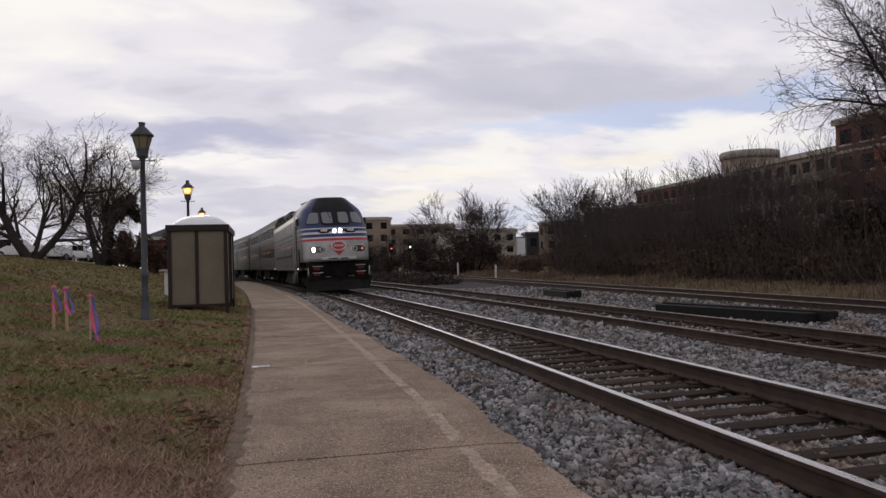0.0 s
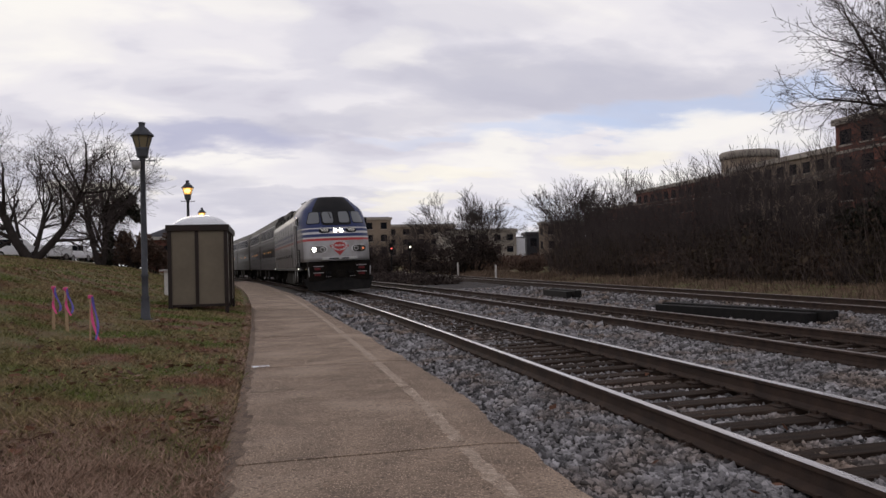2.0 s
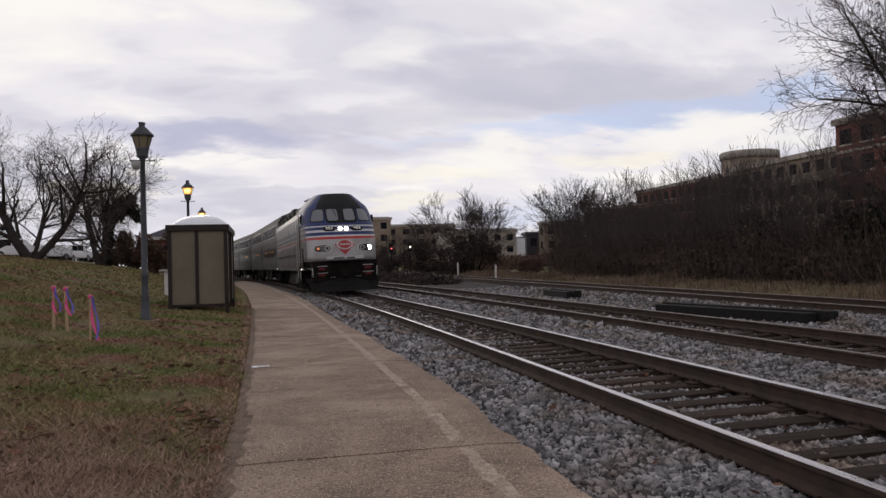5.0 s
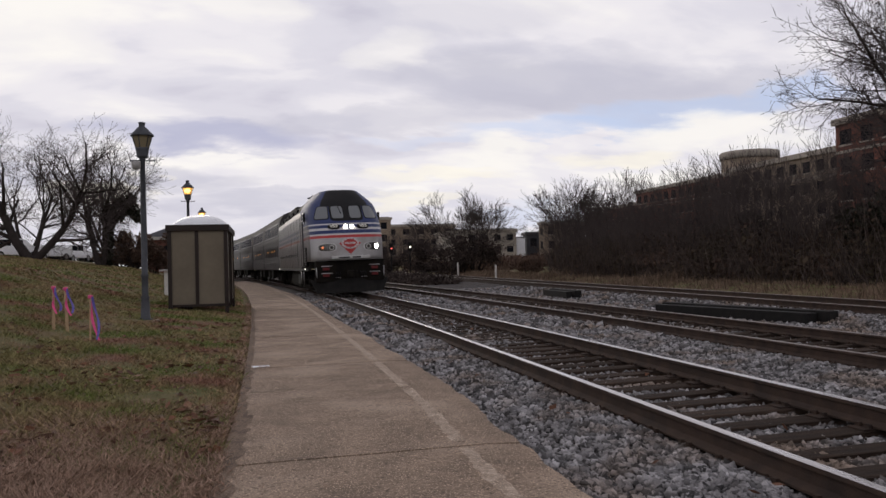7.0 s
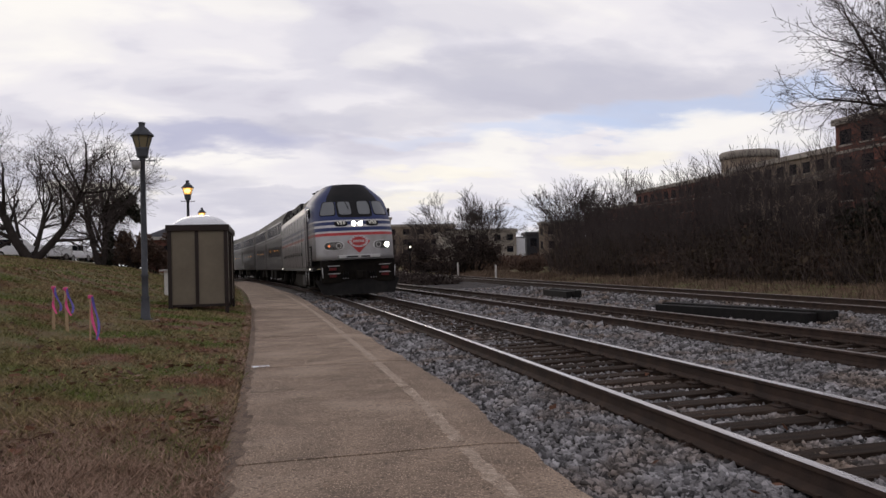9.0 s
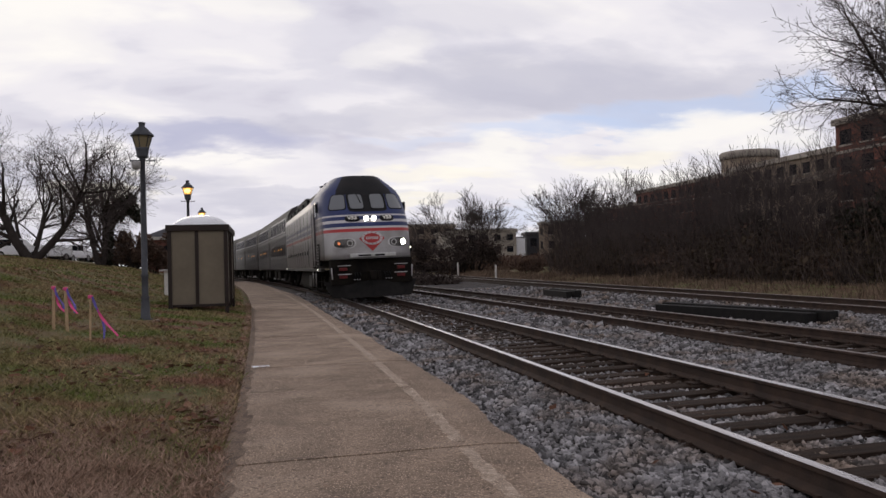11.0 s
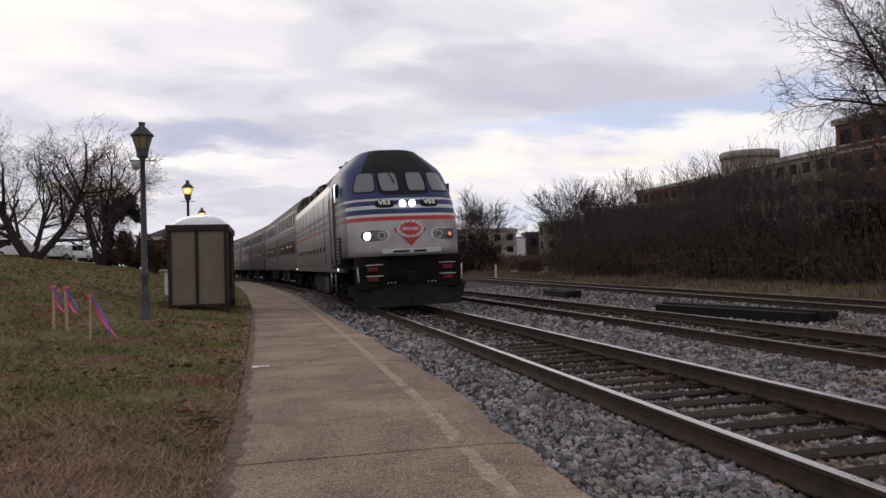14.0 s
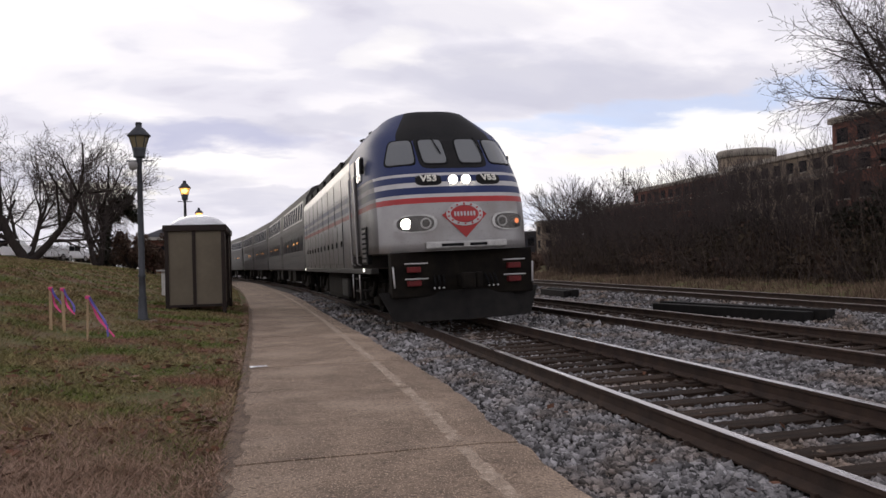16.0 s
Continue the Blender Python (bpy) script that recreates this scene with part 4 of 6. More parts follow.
def make_lamp(x, y, top, lit, label, box_on_post=False):
    """A Victorian style post lamp, four metres tall."""
    z0 = float(hill(x, y)) - 0.05
    h = top - z0
    lamp = empty("street_lamp", pose(x, y, z0), label, "street lamp", "lamps along the platform")
    k = h - 4.0
    bm = bmesh.new()
    lathe(bm, [(0.30, -0.15), (0.30, 0.03), (0.27, 0.05)], 16)
    part("footing", bm, CONCRETE, lamp, "round concrete footing")
    bm = bmesh.new()
    lathe(bm, [(0.15, 0.0), (0.15, 0.06), (0.10, 0.10), (0.085, 0.42), (0.075, 0.48), (0.09, 0.52), (0.068, 0.57), (0.068, 0.95), (0.085, 0.98), (0.064, 1.02),
               (0.062, 2.0), (0.05, 3.20 + k), (0.065, 3.22 + k), (0.065, 3.26 + k)], 14)
    part("post", bm, LAMP_PAINT, lamp, smooth=False)
    bm = bmesh.new()
    tube(bm, [(-0.24, 0, 3.19 + k), (0.24, 0, 3.19 + k)], 0.014, 8)
    for s in (-0.24, 0.24):
        drum(bm, (s, 0, 3.19 + k), (1, 0, 0), 0.024, 0.03, 8)
    part("ladder_bar", bm, LAMP_PAINT, lamp)
    bm = bmesh.new()
    lathe(bm, [(0.075, 3.24 + k), (0.125, 3.27 + k), (0.115, 3.30 + k), (0.135, 3.42 + k), (0.145, 3.46 + k)], 12)
    part("socket", bm, LAMP_PAINT, lamp)
    bm = bmesh.new()
    lathe(bm, [(0.125, 3.46 + k), (0.195, 3.70 + k)], 6, turn=0.3)
    part("glass", bm, LAMP_GLASS_ON if lit else LAMP_GLASS_OFF, lamp, "glowing amber glass" if lit else "unlit amber glass")
    if lit:
        bm = bmesh.new()
        lathe(bm, [(0.03, 3.50 + k), (0.10, 3.54 + k), (0.13, 3.60 + k), (0.06, 3.66 + k)], 10)
        bulb = part("bulb", bm, BULB, lamp)
        bulb.matrix_basis = pose(0, -0.13, 0)
    bm = bmesh.new()
    for i in range(6):
        a = 0.3 + i * math.pi / 3
        c, s = math.cos(a), math.sin(a)
        tube(bm, [(0.130 * c, 0.130 * s, 3.46 + k), (0.202 * c, 0.202 * s, 3.71 + k)], 0.012, 5)
    part("lantern_frame", bm, LAMP_PAINT, lamp)
    bm = bmesh.new()
    lathe(bm, [(0.235, 3.70 + k), (0.24, 3.725 + k), (0.15, 3.82 + k), (0.10, 3.88 + k), (0.065, 3.90 + k), (0.065, 3.985 + k), (0.075, 3.99 + k), (0.05, 4.0 + k)], 12)
    part("lantern_roof", bm, LAMP_PAINT, lamp)
    if box_on_post:
        bm = bmesh.new()
        lathe(bm, [(0.03, -0.09), (0.085, -0.075), (0.095, 0.0), (0.085, 0.075), (0.03, 0.09)], 12)
        horn = part("loudspeaker_box", bm, GREY_BOX, lamp, "small grey speaker box")
        horn.matrix_basis = pose(-0.12, -0.03, 3.09 + k)
    return lamp


make_lamp(-2.5, 17.95, 4.32, False, "unlit dark green post lamp with a lantern head on the grass", True)
make_lamp(-2.93, 32.83, 4.66, True, "lit amber post lamp with a lantern head beside the platform")
make_lamp(-3.52, 47.8, 4.69, True, "lit amber post lamp farther along the platform")


def make_shelter():
    x0, x1, y0, y1, zb, zt = -2.49, -1.05, 22.4, 26.4, 0.20, 2.38
    sh = empty("platform_shelter", pose(0, 0, 0), "dark bronze waiting shelter with tan panels and a white dome roof", "shelter")
    for x, y in ((x0, y0), (x1, y0), (x0, y1), (x1, y1)):
        low = float(hill(x, y)) - 0.1
        part("corner_post", block(x - 0.05, x + 0.05, y - 0.05, y + 0.05, low, zt - 0.16, bevel=0.008), BRONZE, sh)
    for y in (y0, y1):
        xm = (x0 + x1) / 2 - 0.03
        part("mullion", block(xm - 0.045, xm + 0.045, y - 0.04, y + 0.04, zb + 0.06, zt - 0.16, bevel=0.006), BRONZE, sh)
        part("bottom_rail", block(x0 + 0.05, x1 - 0.05, y - 0.035, y + 0.035, zb, zb + 0.07, bevel=0.006), BRONZE, sh)
        for a, b in ((x0 + 0.05, xm - 0.045), (xm + 0.045, x1 - 0.05)):
            part("panel", block(a, b, y - 0.012, y + 0.012, zb + 0.07, zt - 0.16), PANEL_TAN, sh)
    ym = [y0 + (y1 - y0) * i / 3 for i in range(4)]
    for y in ym[1:3]:
        part("mullion", block(x0 - 0.04, x0 + 0.04, y - 0.04, y + 0.04, zb, zt - 0.16, bevel=0.006), BRONZE, sh)
    for a, b in zip(ym, ym[1:]):
        part("panel", block(x0 - 0.012, x0 + 0.012, a + 0.05, b - 0.05, zb + 0.07, zt - 0.16), PANEL_TAN, sh)
    for a, b in ((0, 1), (2, 3)):
        part("panel", block(x1 - 0.012, x1 + 0.012, ym[a] + 0.05, ym[b] - 0.05, zb + 0.07, zt - 0.16), PANEL_TAN, sh)
    for y in ym[1:3]:
        part("mullion", block(x1 - 0.04, x1 + 0.04, y - 0.04, y + 0.04, zb - 0.1, zt - 0.16, bevel=0.006), BRONZE, sh)
    part("roof_fascia", block(x0 - 0.09, x1 + 0.09, y0 - 0.09, y1 + 0.09, zt - 0.17, zt, bevel=0.015), BRONZE, sh)
    bm = bmesh.new()
    cx, cy, rx, ry = (x0 + x1) / 2, y0 + 1.35, 0.74, 1.2
    rings = []
    for i in range(8):
        a = i / 7 * math.pi / 2
        rings.append([bm.verts.new((cx + rx * math.cos(a) * math.copysign(abs(math.cos(t)) ** 0.7, math.cos(t)), cy + ry * math.cos(a) * math.copysign(abs(math.sin(t)) ** 0.7, math.sin(t)),
                                    zt + 0.33 * math.sin(a) ** 1.15)) for t in [2 * math.pi * k / 32 for k in range(32)]])
    for a, b in zip(rings, rings[1:]):
        for k in range(32):
            bm.faces.new((a[k], a[(k + 1) % 32], b[(k + 1) % 32], b[k]))
    bmesh.ops.remove_doubles(bm, verts=bm.verts[:], dist=0.001)
    part("dome_roof", bm, DOME, sh, "milky white domed skylight", smooth=True)
    part("bench", block(x0 + 0.15, x0 + 0.6, y0 + 0.4, y1 - 0.4, 0.5, 0.56, bevel=0.01), BRONZE, sh)
    part("bench_leg", block(x0 + 0.2, x0 + 0.5, y0 + 0.6, y0 + 0.68, -0.05, 0.5), BRONZE, sh)
    part("bench_leg", block(x0 + 0.2, x0 + 0.5, y1 - 0.68, y1 - 0.6, -0.05, 0.5), BRONZE, sh)


make_shelter()


def ribbon(name, mat, length, width, wave, parent, phase):
    """A strip of tape that hangs from its knot."""
    bm = bmesh.new()
    n = 12
    prev = None
    for i in range(n + 1):
        u = i / n
        x = wave * math.sin(u * 4.0 + phase) * u
        y = 0.6 * wave * math.sin(u * 5.5 + phase * 2)
        tw = 0.9 * math.sin(u * 5 + phase)
        dx, dy = width / 2 * math.cos(tw), width / 2 * math.sin(tw)
        row = [bm.verts.new((x - dx, y - dy, -length * u)), bm.verts.new((x + dx, y + dy, -length * u)),
               bm.verts.new((x + dx, y + dy + 0.002, -length * u)), bm.verts.new((x - dx, y - dy + 0.002, -length * u))]
        if prev:
            for k in range(4):
                bm.faces.new((prev[k], prev[(k + 1) % 4], row[(k + 1) % 4], row[k]))
        prev = row
    return part(name, bm, mat, parent)


def make_stakes():
    made = []
    for x, y, top, tilt, ln in ((-3.36, 14.06, 1.0, 0.5, 0.42), (-3.14, 14.0, 0.98, -1.5, 0.44), (-2.58, 12.87, 0.87, 1.2, 0.70)):
        z = float(hill(x, y)) - 0.12
        st = empty("survey_stake", pose(x, y, z, 0, tilt, 8), "wooden survey lath with pink and blue flagging tape", "survey stake", "stakes in the grass")
        part("lath", block(-0.024 if ln < 0.6 else -0.014, 0.024 if ln < 0.6 else 0.014, -0.007, 0.007, 0.0, top - z, bevel=0.002), LATH, st)
        part("knot", block(-0.034, 0.034, -0.02, 0.02, top - z - 0.07, top - z - 0.02, bevel=0.01), PINK, st)
        pink = ribbon("pink_ribbon", PINK, ln, 0.040, 0.05, st, x)
        blue = ribbon("blue_ribbon", PURPLE, ln * 0.92, 0.036, 0.06, st, x + 2)
        made.append((pink, blue, top - z - 0.04))
    return made


stakes = make_stakes()


def make_timbers():
    """Dark timbers on blocks left between the tracks."""
    for (xa, ya), (xb, yb), h, blocks in (((9.95, 19.0), (10.85, 13.9), 0.26, True), ((11.1, 30.6), (11.0, 27.6), 0.28, False)):
        d = Vector((xb - xa, yb - ya, 0))
        yaw = math.degrees(math.atan2(-d.x, d.y))
        th = empty("timber_stack", pose((xa + xb) / 2, (ya + yb) / 2, -0.31, 0, 0, yaw), "black creosoted timber lying on blocks between the tracks", "timber", "timbers between the tracks")
        n = d.length / 2
        part("beam", block(-0.13, 0.13, -n, n, 0.10, 0.10 + h, bevel=0.02), BLACK_STEEL, th)
        part("beam", block(0.16, 0.40, -n * 0.97, n * 0.9, 0.06, 0.06 + h, bevel=0.02), BLACK_STEEL, th)
        if blocks:
            for v in (n - 0.2, n - 0.75, n - 1.5, n - 1.9):
                part("support_block", block(-0.17, 0.12, v - 0.13, v + 0.13, -0.02, 0.29, bevel=0.015), GREY_BOX if v != n - 0.75 else CONCRETE, th)
        else:
            part("support_block", block(-0.15, 0.4, -0.2, 0.2, -0.02, 0.12, bevel=0.01), TIE, th)


make_timbers()
WHITE_PAINT = material("weathered_white_paint", (0.62, 0.60, 0.57), (0.5, 0.48, 0.45), 5, 0.6)
for px, py, ph in ((16.6, 57.8, 1.35), (17.8, 75.0, 1.6)):
    marker = empty("marker_post", pose(px, py, float(hill(px, py)) - 0.1), "thin white marker post beside the far track", "marker post", "marker posts")
    part("pole", block(-0.06, 0.06, -0.05, 0.05, 0, ph, bevel=0.01), WHITE_PAINT, marker)
    part("cap", block(-0.07, 0.07, -0.06, 0.06, ph, ph + 0.05, bevel=0.01), GREY_BOX, marker)

# ---- parked vehicles on the hill ----
CAR_WHITE = material("white_car_paint", (0.82, 0.82, 0.84), (0.76, 0.76, 0.78), 2, 0.25, bump=0.02)
CAR_DARK = material("dark_blue_car_paint", (0.035, 0.04, 0.06), (0.03, 0.034, 0.05), 2, 0.25, bump=0.02)
TYRE = material("tyre_rubber", (0.015, 0.015, 0.015), rough=0.85, bump=0.1)
TAIL_RED = material("red_tail_lamp", (0.6, 0.05, 0.03), rough=0.2, bump=0, emit=0.35)


def make_car(x, y, yaw, paint, tall, label):
    z = float(hill(x, y))
    car = empty("parked_car", pose(x, y, z, 0, 0, yaw), label, "car", "cars parked on the hill")
    side = [(-2.3, 0.45), (-2.35, 0.75), (-2.25, 1.0), (-2.15, 1.1), (-1.9, 1.15 + 0.9 * (tall - 1.25)), (-1.6, tall), (0.4, tall + 0.03), (0.9, tall - 0.08), (1.35, 1.15), (2.2, 1.0), (2.4, 0.75), (2.35, 0.4)]
    bm = bmesh.new()
    rows = []
    for xx, shrink in ((-0.93, 0.06), (-0.9, 0.0), (0.9, 0.0), (0.93, 0.06)):
        rows.append([bm.verts.new((xx * (1 if zz < 1.12 else 1 - 0.14 * (zz - 1.12) / 0.6), yy * (1 - shrink * 0.2), zz - (shrink * 0.3 if zz > 1.2 else 0))) for yy, zz in side])
    n = len(side)
    for a, b in zip(rows, rows[1:]):
        for k in range(n):
            bm.faces.new((a[k], a[(k + 1) % n], b[(k + 1) % n], b[k]))
    bm.faces.new(rows[0][::-1]), bm.faces.new(rows[-1])
    part("body", bm, paint, car)
    rear = part("rear_window", block(-0.66, 0.66, -0.015, 0.015, -0.2, 0.2, bevel=0.01), DARK_GLASS, car)
    rear.matrix_basis = pose(0, -1.92, tall - 0.33, -32, 0, 0)
    for s in (-1, 1):
        for a, b in ((-1.45, -0.5), (-0.4, 0.55)):
            w = part("side_window", block(-0.015, 0.015, a, b, 1.14, tall - 0.1, bevel=0.01), DARK_GLASS, car)
            w.matrix_basis = pose(s * 0.875, 0, 0, 0, 0, 0)
        part("tail_lamp", block(s * 0.74 - 0.13, s * 0.74 + 0.13, -2.37, -2.2, 0.85, 1.07, bevel=0.02), TAIL_RED, car, "red tail lamp")
        for yy in (-1.45, 1.45):
            bm = bmesh.new()
            drum(bm, (s * 0.82, yy, 0.35), (1, 0, 0), 0.35, 0.24, 18)
            wh = part("wheel", bm, TYRE, car)
            bm = bmesh.new()
            drum(bm, (s * 0.93, yy, 0.35), (1, 0, 0), 0.22, 0.04, 14)
            part("rim", bm, CHROME, wh)
    part("bumper", block(-0.9, 0.9, -2.45, -2.25, 0.42, 0.68, bevel=0.04), TYRE, car)
    part("plate_bar", block(-0.26, 0.26, -2.40, -2.34, 0.76, 0.88, bevel=0.005), WHITE_PAINT, car)


make_car(-20.4, 72.0, -40, CAR_WHITE, 1.72, "white sport utility car parked behind the tree on the hill")
make_car(-19.6, 80.0, -25, CAR_WHITE, 1.45, "white sedan parked between the tree trunks on the hill")
make_car(-19.6, 90.0, -18, CAR_WHITE, 1.74, "white sport utility car with a dark rear window")
make_car(-18.9, 97.0, -10, CAR_WHITE, 1.45, "white sedan at the end of the parked row")
make_car(-21.8, 84.0, -20, CAR_DARK, 1.5, "dark blue sedan parked on the hill")

# ---- buildings ----
BRICK_RED = material("weathered_red_brick", (0.18, 0.072, 0.054), (0.14, 0.06, 0.046), 0.6, 0.9, bump=0.2, fine=9)
BRICK_TAN = material("tan_masonry", (0.28, 0.22, 0.165), (0.23, 0.18, 0.135), 0.5, 0.9, bump=0.15, fine=9)
CORNICE = material("pale_stone_cornice", (0.36, 0.32, 0.27), (0.30, 0.265, 0.225), 0.7, 0.85, bump=0.1)
ROOF_GREY = material("grey_shingle_roof", (0.075, 0.075, 0.085), (0.05, 0.05, 0.058), 3, 0.9, bump=0.5, fine=12)
DARK_PANEL = material("dark_metal_cladding", (0.045, 0.045, 0.055), (0.035, 0.035, 0.04), 1, 0.5, bump=0.05)


def make_block(name, label, x0, x1, y0, y1, top, wall, storeys, bay, sides, cap=CORNICE, bands=True):
    """A flat-roofed building with its windows; sides: which walls have windows."""
    b = empty(name, pose(0, 0, 0), label, "building", "buildings beyond the tracks")
    part("wall", block(x0, x1, y0, y1, -1.0, top), wall, b)
    part("cornice", block(x0 - 0.35, x1 + 0.35, y0 - 0.35, y1 + 0.35, top, top + 0.7, bevel=0.08), cap, b)
    part("flat_roof", block(x0 + 0.5, x1 - 0.5, y0 + 0.5, y1 - 0.5, top + 0.7, top + 0.85), ROOF_GREY, b)
    step = top / storeys
    bm = bmesh.new()
    box(bm, -0.05, 0.05, -bay * 0.28, bay * 0.28, -step * 0.27, step * 0.27)
    pane = bpy.data.meshes.new("window")
    bm.to_mesh(pane)
    bm.free()
    pane.materials.append(DARK_GLASS)
    bm = bmesh.new()
    box(bm, -0.12, 0.12, -bay * 0.33, bay * 0.33, -0.09, 0.09)
    sill = bpy.data.meshes.new("window_sill")
    bm.to_mesh(sill)
    bm.free()
    sill.materials.append(cap)
    for side in sides:
        a, c = (y0, y1) if side in "WE" else (x0, x1)
        n = max(1, int((c - a - 1) / bay))
        for i in range(n):
            u = a + (c - a) * (i + 0.5) / n
            for k in range(storeys):
                z = step * (k + 0.52)
                if side == "W":
                    m = pose(x0 - 0.02, u, z)
                else:
                    m = pose(u, y0 - 0.02, z, 0, 0, 90)
                w = share("window", pane, b, m)
                share("sill", sill, w, pose(-0.04, 0, -step * 0.29) if side == "W" else pose(-0.04, 0, -step * 0.29))
    if bands:
        for k in (1, storeys - 1):
            part("string_course", block(x0 - 0.12, x1 + 0.12, y0 - 0.12, y1 + 0.12, step * k - 0.15, step * k + 0.15), cap, b)
    return b


make_block("office_block", "red brick office block with pale string courses behind bare trees", 62.3, 92, 56, 78.5, 15.3, BRICK_RED, 5, 3.0, "WS")
make_block("office_block", "long tan and brick office wing with a pale cornice", 67.5, 88, 78.6, 108, 13.4, BRICK_TAN, 5, 2.4, "W")
make_block("office_block", "long red brick office wing behind the trees", 81, 105, 118, 167, 15.4, BRICK_RED, 5, 3.0, "WS")
make_block("office_block", "lower red brick wing at the end of the offices", 81.3, 105, 167.4, 183, 13.0, BRICK_RED, 4, 3.0, "WS")
make_block("office_block", "lowest red brick wing beside the field", 83.5, 105, 183.5, 203, 12.2, BRICK_RED, 4, 3.2, "WS")
make_block("warehouse", "low beige warehouse with small square windows", 39.8, 54.3, 172, 190, 7.7, CORNICE, 3, 2.6, "S", bands=False)
make_block("warehouse", "tan flat-roofed building far behind the trees", 25.2, 33, 216, 232, 13.2, BRICK_TAN, 4, 3.0, "S", bands=False)
make_block("warehouse", "pale beige flat-roofed building far behind the trees", 34.2, 55.5, 236, 250, 12.1, BRICK_TAN, 4, 3.5, "S", bands=False)
make_block("warehouse", "dark clad building beyond the field", 64.6, 72, 196, 199, 7.7, DARK_PANEL, 2, 3.0, "S", cap=DARK_PANEL, bands=False)
make_block("warehouse", "small tan building at the edge of the trees", 64.5, 74.7, 182, 186, 9.7, BRICK_TAN, 3, 2.6, "SW", bands=False)
shed = empty("white_shed", pose(58.0, 180, 0), "plain white storage shed beside the warehouse", "shed")
part("wall", block(-1.0, 0.95, 0, 6, -0.5, 6.6, bevel=0.05), DOME, shed)
part("roof", block(-1.1, 1.05, -0.15, 6.15, 6.6, 6.8, bevel=0.03), ROOF_GREY, shed)
tower = empty("round_tower", pose(91, 138.8, 0), "round tan stair tower with a pale rim above the offices", "tower")
bm = bmesh.new()
lathe(bm, [(5.2, 0), (5.2, 19.5)], 40)
part("drum_wall", bm, BRICK_TAN, tower)
bm = bmesh.new()
lathe(bm, [(5.45, 19.5), (5.5, 20.6), (5.3, 20.9), (4.9, 20.9)], 40)
part("rim", bm, CORNICE, tower)


def make_brick_house():
    h = empty("brick_house", pose(0, 0, 0), "brick house with white eaves and a grey hipped roof", "house")
    x0, x1, y0, y1, z1 = -11.3, -4.5, 84, 92, 4.2
    part("wall", block(x0, x1, y0, y1, 0.8, z1), BRICK_RED, h)
    part("eaves", block(x0 - 0.4, x1 + 0.4, y0 - 0.4, y1 + 0.4, z1, z1 + 0.32, bevel=0.04), WHITE_PAINT, h)
    bm = bmesh.new()
    vs = [bm.verts.new(p) for p in ((x0 - 0.5, y0 - 0.5, z1 + 0.32), (x1 + 0.5, y0 - 0.5, z1 + 0.32), (x1 + 0.5, y1 + 0.5, z1 + 0.32), (x0 - 0.5, y1 + 0.5, z1 + 0.32),
                                    (x0 + 3.0, (y0 + y1) / 2, z1 + 2.0), (x1 - 3.0, (y0 + y1) / 2, z1 + 2.0))]
    for f in ((0, 1, 5, 4), (1, 2, 5), (2, 3, 4, 5), (3, 0, 4), (3, 2, 1, 0)):
        bm.faces.new([vs[i] for i in f])
    part("roof", bm, ROOF_GREY, h)
    for x in (-10.0, -7.9, -5.8):
        w = part("window", block(x - 0.5, x + 0.5, y0 - 0.05, y0 + 0.05, 2.2, 3.6), DARK_GLASS, h)
        part("frame", block(x - 0.6, x + 0.6, y0 - 0.12, y0 - 0.02, 2.05, 2.2), WHITE_PAINT, w)
    k = empty("notice_board", pose(-3.55, 31.2, float(hill(-3.55, 31.2)) - 0.05), "white notice board post with a small roof", "notice board")
    part("post", block(-0.12, 0.12, -0.06, 0.06, 0, 0.95, bevel=0.01), WHITE_PAINT, k)
    part("cap", block(-0.28, 0.18, -0.2, 0.2, 0.95, 1.02, bevel=0.02), GREY_BOX, k)


make_brick_house()


SIGNAL_WHITE = material("lit_signal_lens", (1.0, 0.95, 0.7), (1.0, 0.95, 0.7), bump=0, emit=3)
SIGNAL_RED = material("red_signal_lens", (1.0, 0.12, 0.10), (1.0, 0.12, 0.10), bump=0, emit=1.5)
for sx, sy, sz, lens, note in ((14.1, 80.0, 2.85, SIGNAL_WHITE, "white"), (12.2, 80.0, 2.75, SIGNAL_RED, "red")):
    mast = empty("railway_signal", pose(sx, sy, -0.35), "dark signal mast with one lit " + note + " lens", "signal", "signals beside the tracks")
    bm = bmesh.new()
    tube(bm, [(0, 0, 0), (0, 0, sz + 0.1)], 0.06, 8)
    part("mast", bm, BLACK_STEEL, mast)
    part("head", block(-0.2, 0.2, -0.12, 0.12, sz, sz + 0.9, bevel=0.05), BLACK_STEEL, mast)
    bm = bmesh.new()
    drum(bm, (0, -0.13, sz + 0.38), (0, 1, 0), 0.08, 0.04, 14)
    part("lens", bm, lens, mast)
scrap = empty("paper_scrap", pose(-0.1, 10.36, -0.045, 0, 0, 12), "crumpled white paper scrap on the platform", "litter")
bm = bmesh.new()
grid = [[bm.verts.new((0.026 * i - 0.10, 0.022 * k - 0.04, 0.004 + 0.022 * abs(noise.noise((i * 0.9, k * 0.9, 2))))) for k in range(5)] for i in range(9)]
for p, q in zip(grid, grid[1:]):
    for k in range(4):
        bm.faces.new((p[k], q[k], q[k + 1], p[k + 1]))
part("crumpled_sheet", bm, DOME, scrap)

